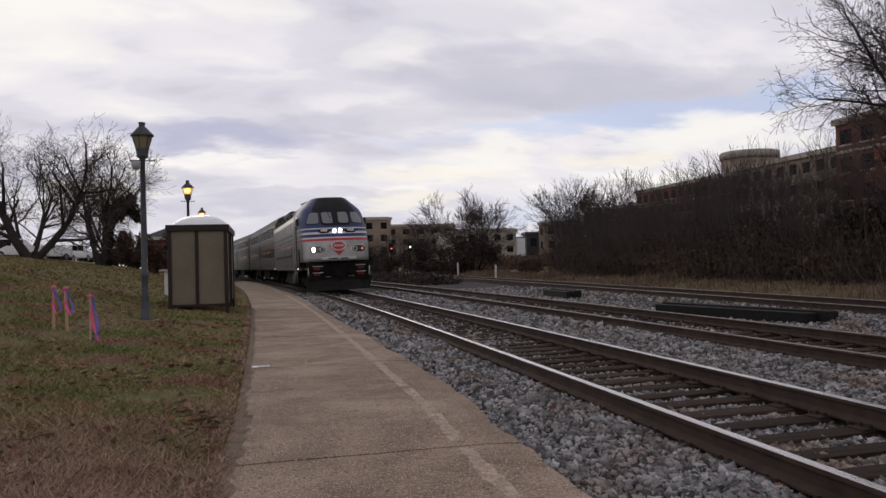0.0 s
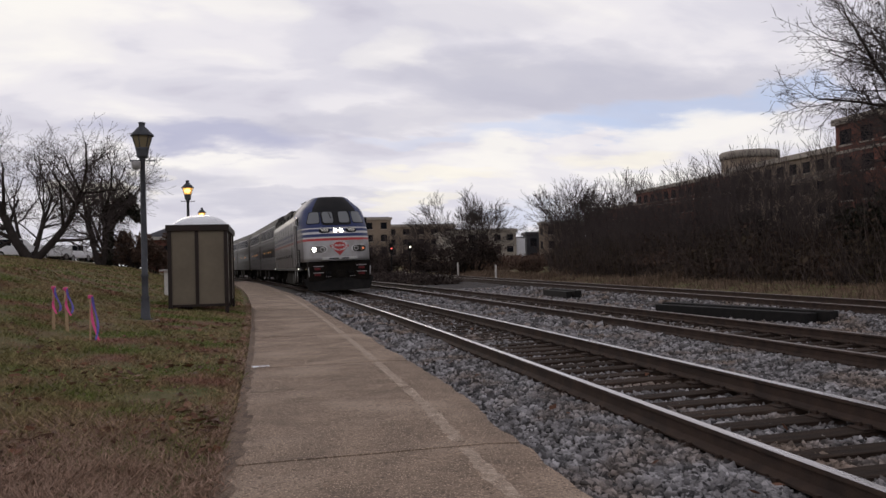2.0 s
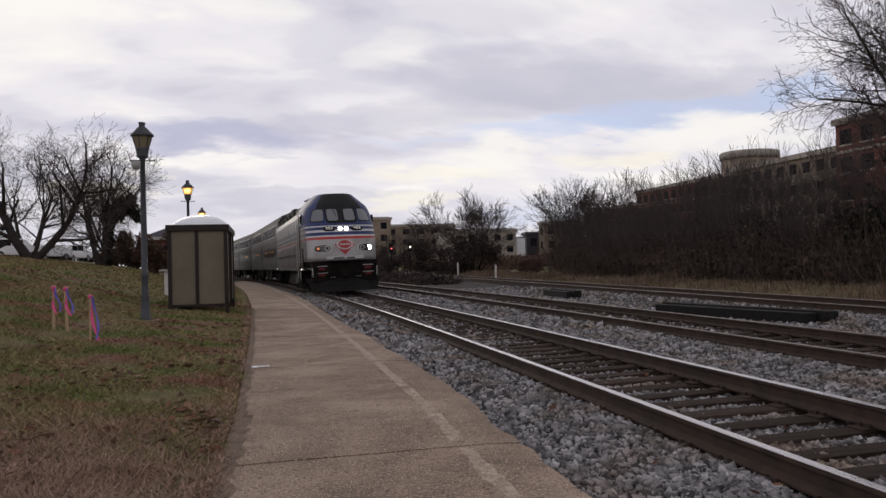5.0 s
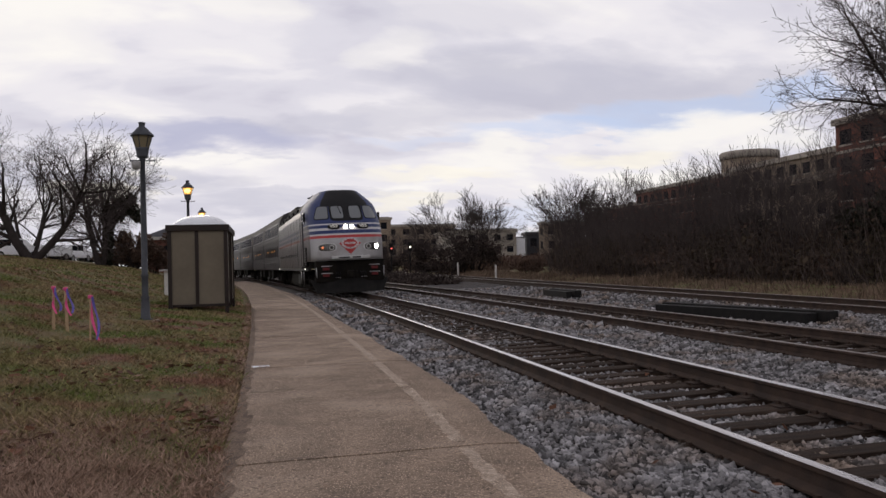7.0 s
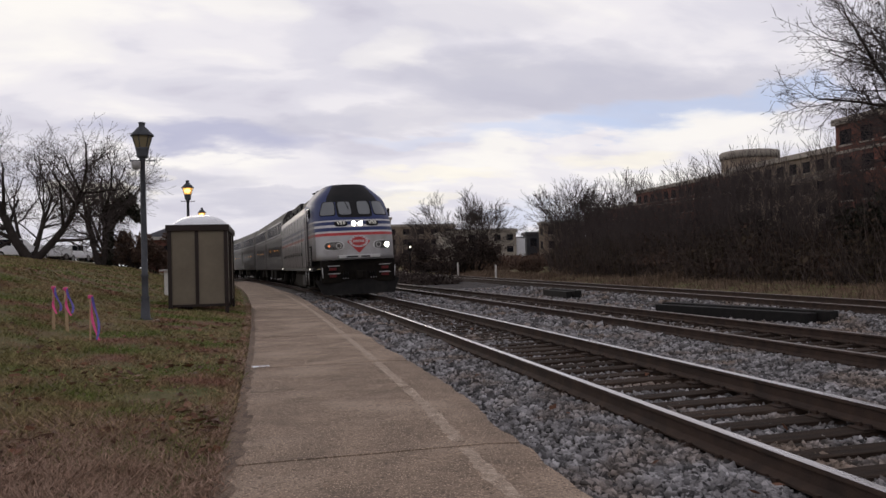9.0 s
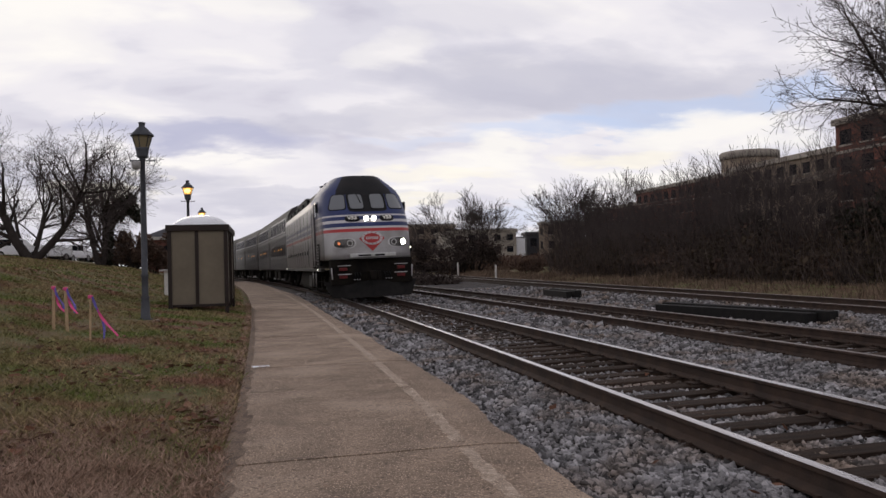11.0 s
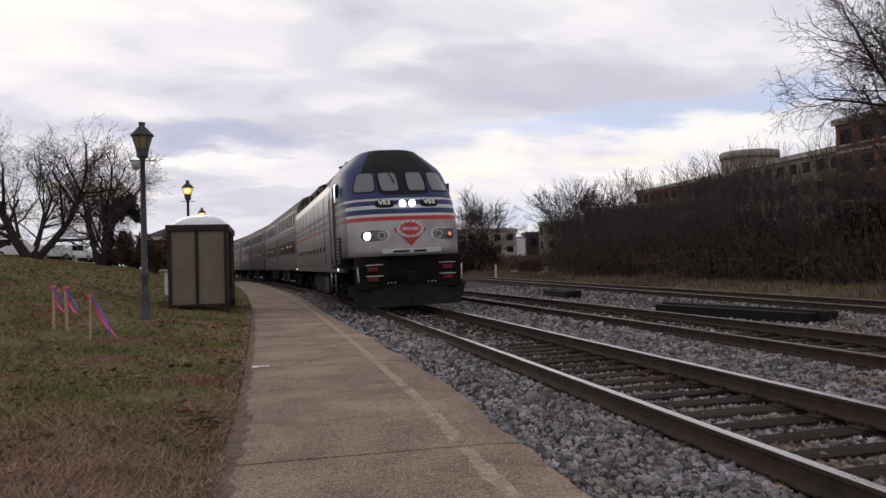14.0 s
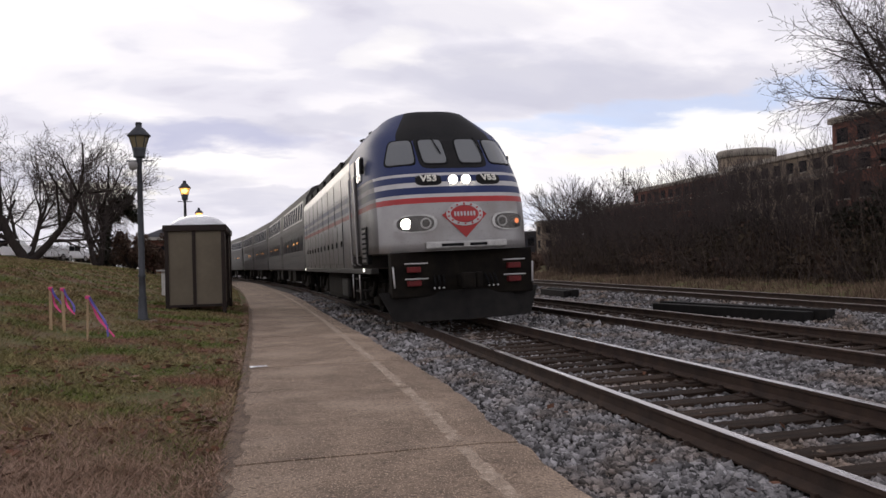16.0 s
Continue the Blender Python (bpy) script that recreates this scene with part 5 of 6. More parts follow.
# ---- trees and brush ----
BARK = material("grey_brown_bark", (0.045, 0.036, 0.033), (0.028, 0.023, 0.021), 4, 0.95, bump=0.8, fine=22, stretch=(1, 1, 0.3), depth=0.03, spec=0.1)
TWIG = material("bare_twigs", (0.088, 0.071, 0.067), (0.062, 0.05, 0.048), 1, 0.95, bump=0, spec=0.1)
BRUSH = material("dead_brush", (0.09, 0.068, 0.06), (0.052, 0.041, 0.037), 0.6, 0.95, bump=0, island=0.5, spec=0.1)
HEDGE = material("brown_field_brush", (0.125, 0.08, 0.06), (0.075, 0.05, 0.039), 0.5, 0.95, bump=0, island=0.5, spec=0.1)
BRUSH_LEAF = material("dull_vine_leaves", (0.045, 0.038, 0.024), (0.072, 0.046, 0.036), 0.4, 0.9, bump=0, island=0.5, spec=0.1)
CEDAR = material("dark_cedar", (0.018, 0.022, 0.012), (0.03, 0.025, 0.016), 0.8, 0.85, bump=0, island=0.4)
LEAF_BROWN = material("fallen_leaves", (0.16, 0.07, 0.04), (0.10, 0.05, 0.03), 3, 0.8, bump=0, island=0.5)


def sticks(segments, sides=3):
    """Tapered prisms from arrays of p0, p1, r0, r1."""
    p0, p1 = np.array([s[0] for s in segments], float), np.array([s[1] for s in segments], float)
    r0, r1 = np.array([s[2] for s in segments]), np.array([s[3] for s in segments])
    d = p1 - p0
    d /= np.maximum(np.linalg.norm(d, axis=1, keepdims=True), 1e-6)
    ref = np.where(np.abs(d[:, 2:3]) > 0.9, np.array([[1.0, 0, 0]]), np.array([[0, 0, 1.0]]))
    a = np.cross(d, ref)
    a /= np.linalg.norm(a, axis=1, keepdims=True)
    b = np.cross(d, a)
    rings = []
    for p, r in ((p0, r0), (p1, r1)):
        for k in range(sides):
            t = 2 * math.pi * k / sides
            rings.append(p + (a * math.cos(t) + b * math.sin(t)) * r[:, None])
    verts = np.stack(rings, 1).reshape(-1, 3)
    base = np.arange(len(segments))[:, None] * 2 * sides
    faces = np.concatenate([base + np.array([[k, (k + 1) % sides, sides + (k + 1) % sides, sides + k]]) for k in range(sides)], 0)
    return verts, faces


def grow(seed, height, stems=1, spread=0.5, levels=4, kids=2, up=0.10, first=2, r0=None, wild=0.16, dense=0.88, reach=1.0, tip=3):
    """Branch segments of one bare tree: p0, p1, r0, r1, level."""
    rng = random.Random(seed)
    out = []

    def turned(d, angle):
        side = d.cross(Vector((rng.uniform(-1, 1), rng.uniform(-1, 1), rng.uniform(-1, 1)))).normalized()
        return (d * math.cos(angle) + side * math.sin(angle)).normalized()

    def branch(p, d, length, r, lev):
        n = 6 if lev == 0 else 4 if lev < 3 else tip
        for i in range(n):
            d = (d + Vector((rng.gauss(0, wild), rng.gauss(0, wild), rng.gauss(0, wild * 0.6) + up))).normalized()
            q = p + d * (length / n)
            q_r = max(r * (1 - 0.62 / n), 0.008)
            out.append((tuple(p), tuple(q), r, q_r, lev))
            p, r = q, q_r
            if lev < levels and (i >= first if lev == 0 else i >= 0):
                for _ in range(kids if i < n - 1 else kids + 1):
                    if rng.random() < dense:
                        branch(p, turned(d, rng.uniform(0.35, 0.95) * (0.7 + spread)), length * rng.uniform(0.42, 0.66) * reach, max(r * rng.uniform(0.45, 0.68), 0.009), lev + 1)

    r0 = r0 or height * 0.018
    for s in range(stems):
        a = rng.uniform(0, 6.28)
        lean = spread * (0.25 if stems == 1 else rng.uniform(0.3, 0.8))
        d = Vector((math.cos(a) * lean, math.sin(a) * lean, 1)).normalized()
        branch(Vector((0.15 * math.cos(a), 0.15 * math.sin(a), -0.1)) if stems > 1 else Vector((0, 0, -0.1)), d, height * 0.62, r0 * (1 if stems == 1 else 0.6), 0)
    return out


def broom(seed, height, stems=4, fan=0.45, levels=5, bias=0.10, thin=0.010):
    """A vase-shaped bare tree of straight stems that fork again and again into upright twigs."""
    rng = random.Random(seed)
    out = []

    def shoot(p, d, length, r, lev):
        side = d.cross(Vector((rng.uniform(-1, 1), rng.uniform(-1, 1), rng.uniform(-1, 1)))).normalized()
        q = p + (d + side * 0.10) * (length * 0.55)
        e = p + d * length + Vector((0, 0, bias * length * 0.5))
        mid, end = max(r * 0.82, thin * 1.15), max(r * 0.64, thin)
        if lev >= levels:
            out.append((tuple(p), tuple(e), r, end, lev))
            return
        out.append((tuple(p), tuple(q), r, mid, lev))
        out.append((tuple(q), tuple(e), mid, end, lev))
        for at, n, lo, hi in ((q, 1, 0.45, 0.85), (e, 2, 0.18, 0.55)):
            for _ in range(n):
                if rng.random() > 0.96:
                    continue
                turn = d.cross(Vector((rng.uniform(-1, 1), rng.uniform(-1, 1), rng.uniform(-1, 1)))).normalized()
                a = rng.uniform(lo, hi)
                w = (d * math.cos(a) + turn * math.sin(a) + Vector((0, 0, bias))).normalized()
                shoot(at, w, length * rng.uniform(0.62, 0.86), max((mid if at is q else end) * rng.uniform(0.6, 0.85), thin * 1.1), lev + 1)

    for k in range(stems):
        a = 2 * math.pi * (k + rng.uniform(-0.3, 0.3)) / stems
        lean = fan * rng.uniform(0.35, 1.0)
        d = Vector((math.cos(a) * lean, math.sin(a) * lean, 1)).normalized()
        shoot(Vector((0.2 * math.cos(a), 0.2 * math.sin(a), -0.1)), d, height * rng.uniform(0.26, 0.34), height * 0.012, 0)
    return out


def make_tree(name, segs, m, label, group, category="tree", twig_mat=TWIG):
    tree = empty(name, m, label, category, group)
    v, f = sticks([s for s in segs if s[4] <= 1], 6)
    from_arrays("trunk", v, f, BARK, tree)
    v, f = sticks([s for s in segs if s[4] > 1], 3)
    from_arrays("crown", v, f, twig_mat, tree)
    return tree


# old spreading trees on the hill
hill_trees = "bare trees on the hill"


def limb_tree(seed, limbs, label, x, y):
    """A low-forking tree: given first limbs, each a start, way, length and radius."""
    segs = []
    for i, (p, d, ln, r) in enumerate(limbs):
        rng_seed = seed * 10 + i
        part_segs = grow(rng_seed, ln / 0.62, 1, 0.6, 4, 2, up=0.06, first=1, r0=r, wild=0.14, dense=0.67, reach=1.05)
        turn = Vector((0, 0, 1)).rotation_difference(Vector(d).normalized()).to_matrix()
        for a, b, ra, rb, lv in part_segs:
            segs.append((tuple(turn @ Vector(a) + Vector(p)), tuple(turn @ Vector(b) + Vector(p)), ra, rb, lv))
    return make_tree("bare_tree", segs, pose(x, y, float(hill(x, y)) - 0.1), label, hill_trees)


limb_tree(3, [((-0.1, 0, 0), (-0.42, 0.1, 1.0), 4.9, 0.33), ((0.2, 0, 0), (0.55, 0.1, 1.0), 5.2, 0.29), ((0, 0.1, 0), (0.12, 0.3, 1), 4.6, 0.15)], "bare spreading tree with a forked trunk on the hill", -14.2, 54.3)
limb_tree(5, [((0, 0, 0), (-0.25, 0.1, 1.0), 5.4, 0.24), ((0.1, 0, 0), (0.3, 0.1, 1.0), 5.2, 0.22)], "bare tree with upright limbs on the hill", -11.6, 61.8)
limb_tree(8, [((0, 0, 0), (-0.1, 0.1, 1.0), 5.2, 0.2), ((0.1, 0, 0), (0.5, 0.1, 1.0), 4.6, 0.16)], "bare tree behind the parked cars", -19.5, 74)
limb_tree(13, [((0, 0, 0), (0.1, 0.1, 1.0), 5.2, 0.2), ((0.1, 0, 0), (-0.4, 0.1, 1.0), 4.6, 0.16)], "bare tree near the brick house", -14.5, 80)


def leaf_clumps(rng, clumps, count, size):
    """Leaf quads gathered in ragged clumps: each clump is a centre and its half axes."""
    c = np.array([q[:3] for q in clumps], float)
    r = np.array([q[3:] for q in clumps], float)
    w = np.prod(r, axis=1) ** 0.7
    pick = rng.choice(len(clumps), count, p=w / w.sum())
    d = rng.normal(size=(count, 3))
    d /= np.linalg.norm(d, axis=1, keepdims=True)
    p = c[pick] + d * r[pick] * (rng.random((count, 1)) ** 0.45) * (1 + 0.22 * np.sin(d[:, :1] * 9 + d[:, 2:] * 7 + pick[:, None]))
    a, b = rng.normal(size=(count, 3)) * size, rng.normal(size=(count, 3)) * size * 0.6
    return np.stack([p - a, p + b, p + a, p - b], 1).reshape(-1, 3), np.arange(4 * count).reshape(-1, 4)


def make_ivy_tree(x, y):
    """A bare tree whose trunk and one limb are wrapped in dark ivy."""
    rng = np.random.default_rng(14)
    t = empty("ivy_tree", pose(x, y, float(hill(x, y)) - 0.1), "bare tree with its trunk wrapped in dark ivy", "tree", hill_trees)
    bm = bmesh.new()
    tube(bm, [(0, 0, 0), (0.05, 0, 2.2), (-0.15, 0, 4.6), (-0.2, 0.1, 6.6)], [0.26, 0.2, 0.12, 0.04], 8)
    tube(bm, [(0.05, 0, 2.4), (0.9, 0, 3.6), (1.8, 0.1, 4.9), (2.6, 0.2, 6.0)], [0.16, 0.12, 0.08, 0.03], 7)
    part("trunk", bm, BARK, t)
    clumps = [(0.05 * k, 0, 0.35 * k, 0.42 - 0.02 * k, 0.42, 0.4) for k in range(15)] + [(0.9, 0, 3.7, 0.5, 0.5, 0.4), (1.5, 0.1, 4.4, 0.65, 0.6, 0.5), (2.0, 0.1, 4.1, 0.6, 0.5, 0.5), (1.9, 0, 5.0, 0.4, 0.4, 0.5), (1.2, 0, 4.9, 0.4, 0.4, 0.4), (2.4, 0, 3.6, 0.4, 0.4, 0.35)]
    v, f = leaf_clumps(rng, clumps, 5200, 0.085)
    from_arrays("ivy", v, f, CEDAR, t)
    segs = []
    for i, (p, d) in enumerate((((-0.15, 0, 4.4), (-0.5, 0.1, 1)), ((-0.2, 0.1, 5.4), (0.1, 0.2, 1)), ((0.0, 0, 3.6), (0.45, 0.1, 1)), ((2.2, 0.1, 5.2), (0.35, 0.1, 1)), ((1.4, 0.1, 4.4), (0.0, 0.3, 1)))):
        turn = Vector((0, 0, 1)).rotation_difference(Vector(d).normalized()).to_matrix()
        for a, b, ra, rb, lv in broom(90 + i, 3.6, 1, 0.2, 5, bias=0.04, thin=0.009):
            segs.append((tuple(turn @ Vector(a) + Vector(p)), tuple(turn @ Vector(b) + Vector(p)), ra, rb, lv))
    v, f = sticks(segs, 3)
    from_arrays("crown", v, f, TWIG, t)


def make_bush(x, y, height, width, seed, mat, label, group, leaf=0.09, count=2600):
    """A ragged shrub: thin stems under loose clumps of foliage."""
    rng = np.random.default_rng(seed)
    b = empty("bush", pose(x, y, float(hill(x, y)) - 0.05), label, "bush", group)
    clumps, segs = [], []
    for k in range(11):
        a, u = rng.random() * 6.28, rng.random()
        rad = width * 0.5 * math.sqrt(rng.random())
        c = (rad * math.cos(a), rad * math.sin(a), height * (0.18 + 0.68 * u * (1 - 0.35 * rad / width)))
        clumps.append((*c, width * 0.24, width * 0.24, height * 0.17))
        segs.append(((0.15 * math.cos(a), 0.15 * math.sin(a), 0.0), c, 0.03, 0.012))
        segs.append((c, (c[0] * 1.2, c[1] * 1.2, c[2] + height * 0.22), 0.012, 0.008))
    v, f = sticks(segs, 4)
    from_arrays("stems", v, f, BARK, b)
    v, f = leaf_clumps(rng, clumps, count, leaf)
    from_arrays("foliage", v, f, mat, b)


make_ivy_tree(-11.6, 63.7)
hill_bushes = "bushes on the hill"
for bx, by, bh, bw, seed in ((-9.6, 64.5, 3.4, 2.4, 4), (-8.6, 66.5, 3.7, 2.6, 6), (-10.4, 70.0, 2.6, 2.4, 7), (-7.6, 68.0, 2.2, 2.0, 9), (-10.9, 67.0, 1.7, 3.0, 10), (-12.4, 75.0, 2.0, 3.6, 12)):
    make_bush(bx, by, bh, bw, seed, HEDGE, "dense leafless red-brown shrub beside the ivy-covered tree", hill_bushes, 0.055, 5200)

for i in range(9):
    make_bush(-33.0 + 2.6 * i, 104.0 + 2.0 * (i % 3), 1.3, 4.2, 60 + i, BRUSH, "low brown hedge behind the parked cars", "hedge behind the cars", 0.09, 1500)

# the bare wood beyond the far track
woods = "bare trees beyond the far track"
kinds = [broom(21, 8.0, 4, 0.40), broom(22, 8.4, 3, 0.30), broom(23, 6.8, 4, 0.70, bias=0.05), broom(24, 8.8, 3, 0.45, bias=0.13), broom(35, 7.4, 3, 0.55, levels=6, bias=0.045, thin=0.0115)]
tall = [max(s[1][2] for s in k) for k in kinds]
models = [make_tree("bare_tree", k, pose(27 + 2 * i, 70 - 5 * i, 0.2), "bare many-stemmed tree in the brush beyond the tracks", woods) for i, k in enumerate(kinds)]
wood_rng = random.Random(11)


def plant(x, y, height, k):
    c = copy_thing(models[k], pose(x, y, float(hill(x, y)) - 0.05, 0, 0, wood_rng.uniform(0, 360)))
    s = height / tall[k]
    c.scale = (s, s, s)


# the wood is low before the gap in the buildings and tall at both of its ends
for row, (off, step) in enumerate(((9.0, 5.4), (13.0, 3.6), (17.5, 3.4))):
    y = 16.0 + row
    while y < 84:
        x = float(far_track(y)) + off + wood_rng.uniform(-1.2, 1.2)
        if x / y > 0.385:
            rise = float(np.interp(x / y, [0.385, 0.44, 0.455, 0.50, 0.53, 0.545, 0.59, 0.62, 0.69, 0.74, 0.77, 0.9], [0.080, 0.085, 0.068, 0.072, 0.090, 0.124, 0.124, 0.126, 0.130, 0.138, 0.152, 0.160]))
            far = math.hypot(x, y)
            plant(x, y, (1.3 + far * rise) * wood_rng.uniform(0.72, 1.06) * (0.8 if row == 0 else 1.0), wood_rng.choice((0, 1, 3)))
        y += step * wood_rng.uniform(0.8, 1.3)
# rounded trees standing free by the field
for x, y, h, k in ((22.0, 86.0, 9.6, 4), (20.2, 87.5, 8.0, 4), (22.8, 88.0, 8.6, 2), (20.5, 84.5, 4.4, 2), (18.4, 86.5, 5.0, 2), (16.0, 94.0, 6.0, 2), (13.8, 96.0, 5.4, 2), (17.6, 97.0, 6.4, 4),
                   (10.8, 100, 5.4, 4), (8.2, 104, 5.0, 2), (12.2, 98, 4.4, 2), (29.2, 75.0, 9.2, 0), (30.6, 77.0, 8.6, 3), (32.4, 75.0, 9.8, 4), (33.6, 76.0, 8.4, 0), (28.6, 76.0, 7.6, 2), (31.2, 73.0, 5.6, 2),
                   (33.2, 60.0, 8.8, 0), (34.6, 59.0, 8.6, 3), (32.4, 61.5, 7.4, 1), (35.6, 57.5, 8.4, 1)):
    plant(x, y, h, k)
for bx, by, bh, bw, seed in ((22.2, 84.0, 4.7, 4.6, 51), (19.2, 85.0, 4.4, 4.4, 52), (16.2, 90.0, 4.4, 4.4, 53), (13.2, 94.0, 4.2, 4.4, 54), (10.4, 97.0, 4.0, 4.2, 55)):
    make_bush(bx, by, bh, bw, seed, BRUSH, "tall dense thicket of bare brown stems", "thickets by the field", 0.065, 7500)
for i, m in enumerate(models):
    m.matrix_basis = pose(29.0 + 0.4 * i, 21 + 9.0 * i, 0.3, 0, 0, 40 * i)
    m.scale = (0.5, 0.5, 0.5)
# the tall tree that leans over the tracks
big_segs = []
for i, (d, ln, r) in enumerate((((-0.12, 0.05, 1.0), 7.6, 0.34), ((-0.42, 0.12, 1.0), 6.8, 0.26), ((-0.95, 0.0, 0.8), 4.2, 0.18), ((0.2, 0.1, 1.0), 7.0, 0.22))):
    turn = Vector((0, 0, 1)).rotation_difference(Vector(d).normalized()).to_matrix()
    lift = Vector((0, 0, (0.0, 1.6, 3.2, 0.6)[i]))
    for a, b, ra, rb, lv in grow(70 + i, ln / 0.62, 1, 0.5, 4, 2, up=0.05, first=1, r0=r, wild=0.13, dense=1.0, reach=0.92):
        if lv == 4 and wood_rng.random() < 0.45:
            continue
        big_segs.append((tuple(turn @ Vector(a) + lift), tuple(turn @ Vector(b) + lift), ra, rb, lv))
make_tree("tall_bare_tree", big_segs, pose(26.2, 24.7, 0.2), "tall bare tree leaning over the brush", woods)


wood_bushes = "bushes along the edge of the wood"
for bx, by, bh, bw, seed in ((28.6, 44.0, 3.6, 3.0, 31), (31.5, 52.0, 3.2, 2.8, 32), (24.0, 27.5, 4.0, 2.6, 33), (29.5, 36.0, 3.4, 2.6, 34), (28.0, 61.0, 3.0, 2.8, 35)):
    make_bush(bx, by, bh, bw, seed, CEDAR, "dark evergreen bush among the bare trees", wood_bushes, 0.08, 3600)
for bx, by, bh, bw, seed in ((21.6, 42.0, 1.5, 2.6, 41), (22.6, 44.0, 1.6, 2.4, 42), (21.3, 39.0, 1.1, 1.8, 43), (21.8, 66.0, 1.5, 2.0, 44)):
    make_bush(bx, by, bh, bw, seed, HEDGE, "low red-brown bush at the edge of the wood", wood_bushes, 0.05, 3600)


def make_brush():
    """Tangled stems and dull leaves under the trees."""
    rng = np.random.default_rng(8)
    n = 12000
    y = 12 + 90 * rng.random(n) ** 1.25
    off = 5.2 + 14 * rng.random(n) ** 1.3
    x = far_track(y) + off
    keep = x / y > 0.36
    x, y, off = x[keep], y[keep], off[keep]
    n = len(x)
    z = hill(x, y)
    h = (0.8 + 3.4 * rng.random(n) ** 1.8) * np.clip((off - 3.5) / 4, 0.35, 1.0)
    lean = rng.normal(size=(n, 2)) * 0.2
    p0 = np.stack([x, y, z - 0.05], 1)
    p1 = p0 + np.stack([lean[:, 0] * h, lean[:, 1] * h, h * 0.6], 1)
    p2 = p1 + np.stack([lean[:, 0] * h * 0.7 + rng.normal(size=n) * 0.15, lean[:, 1] * h * 0.7, h * 0.5 * rng.random(n)], 1)
    segs = [(a, b, 0.018, 0.012) for a, b in zip(p0, p1)] + [(a, b, 0.012, 0.005) for a, b in zip(p1, p2)]
    v, f = sticks(segs, 3)
    from_arrays("undergrowth", v, f, BRUSH, kind="stuff", label="tangled dead brush stems below the bare trees", category="brush")
    m = 95000
    y = 12 + 92 * rng.random(m) ** 1.2
    off = 5.6 + 14 * rng.random(m)
    x = far_track(y) + off
    keep = x / y > 0.365
    x, y, off = x[keep], y[keep], off[keep]
    m = len(x)
    top = (0.9 + 0.9 * np.sin(y * 0.31) ** 2 + 0.8 * np.sin(y * 0.83 + off) ** 2) * np.clip((off - 4.6) / 3.5, 0.2, 1.0)
    c = np.stack([x, y, hill(x, y) + top * rng.random(m) ** 0.9], 1)
    d, e = rng.normal(size=(m, 3)) * 0.06, rng.normal(size=(m, 3)) * 0.04
    from_arrays("vine_leaves", np.stack([c - d, c + e, c + d, c - e], 1).reshape(-1, 3), np.arange(4 * m).reshape(-1, 4), BRUSH_LEAF, kind="stuff",
                label="dull brown and dark green vines over the brush", category="brush")
    # low scrub between the middle and far tracks, farther off
    k = 22000
    y = 52 + 50 * rng.random(k)
    x = middle_track(y) + 3.0 + (far_track(y) - middle_track(y) - 4.5) * rng.random(k)
    lump = np.maximum(0, np.sin(y * 0.55 + x * 0.4)) * 0.8 * np.abs(np.sin(y * 1.9)) + 0.2
    c = np.stack([x, y, -0.3 + lump * rng.random(k)], 1)
    d, e = rng.normal(size=(k, 3)) * 0.06, rng.normal(size=(k, 3)) * 0.04
    from_arrays("low_scrub", np.stack([c - d, c + e, c + d, c - e], 1).reshape(-1, 3), np.arange(4 * k).reshape(-1, 4), BRUSH, kind="stuff", label="low dark scrub between the tracks", category="brush")
    # rough brown brush across the open field
    k = 60000
    y = 84 + 50 * rng.random(k) ** 0.7
    x = far_track(y) + 4 + 38 * rng.random(k)
    rise = 0.62 * (1.2 + 1.3 * np.sin(x * 0.35) ** 2 + 0.7 * np.sin(x * 1.1 + y * 0.4) ** 2) * (0.6 + 0.4 * rng.random(k)) * np.clip((y - 82) / 28, 0.22, 1.0)
    c = np.stack([x, y, hill(x, y) - 0.1 + rise * rng.random(k) ** 0.8], 1)
    d, e = rng.normal(size=(k, 3)) * np.array([0.07, 0.07, 0.16]), rng.normal(size=(k, 3)) * 0.07
    from_arrays("field_brush", np.stack([c - d, c + e, c + d, c - e], 1).reshape(-1, 3), np.arange(4 * k).reshape(-1, 4), HEDGE, kind="stuff", label="rough brown brush across the open field", category="brush")


def blades(name, x, y, z, h, w, lean, mat, label, category):
    """One narrow triangle for every blade."""
    n = len(x)
    rng = np.random.default_rng(len(x))
    a = rng.random(n) * 2 * math.pi
    tip = rng.normal(size=(n, 2)) * lean
    p = np.stack([x, y, z], 1)
    s = np.stack([np.cos(a) * w, np.sin(a) * w, np.zeros(n)], 1)
    t = p + np.stack([tip[:, 0] * h, tip[:, 1] * h, h], 1)
    v = np.stack([p - s, p + s, t], 1).reshape(-1, 3)
    from_arrays(name, v, np.arange(3 * n).reshape(-1, 3), mat, kind="stuff", label=label, category=category)


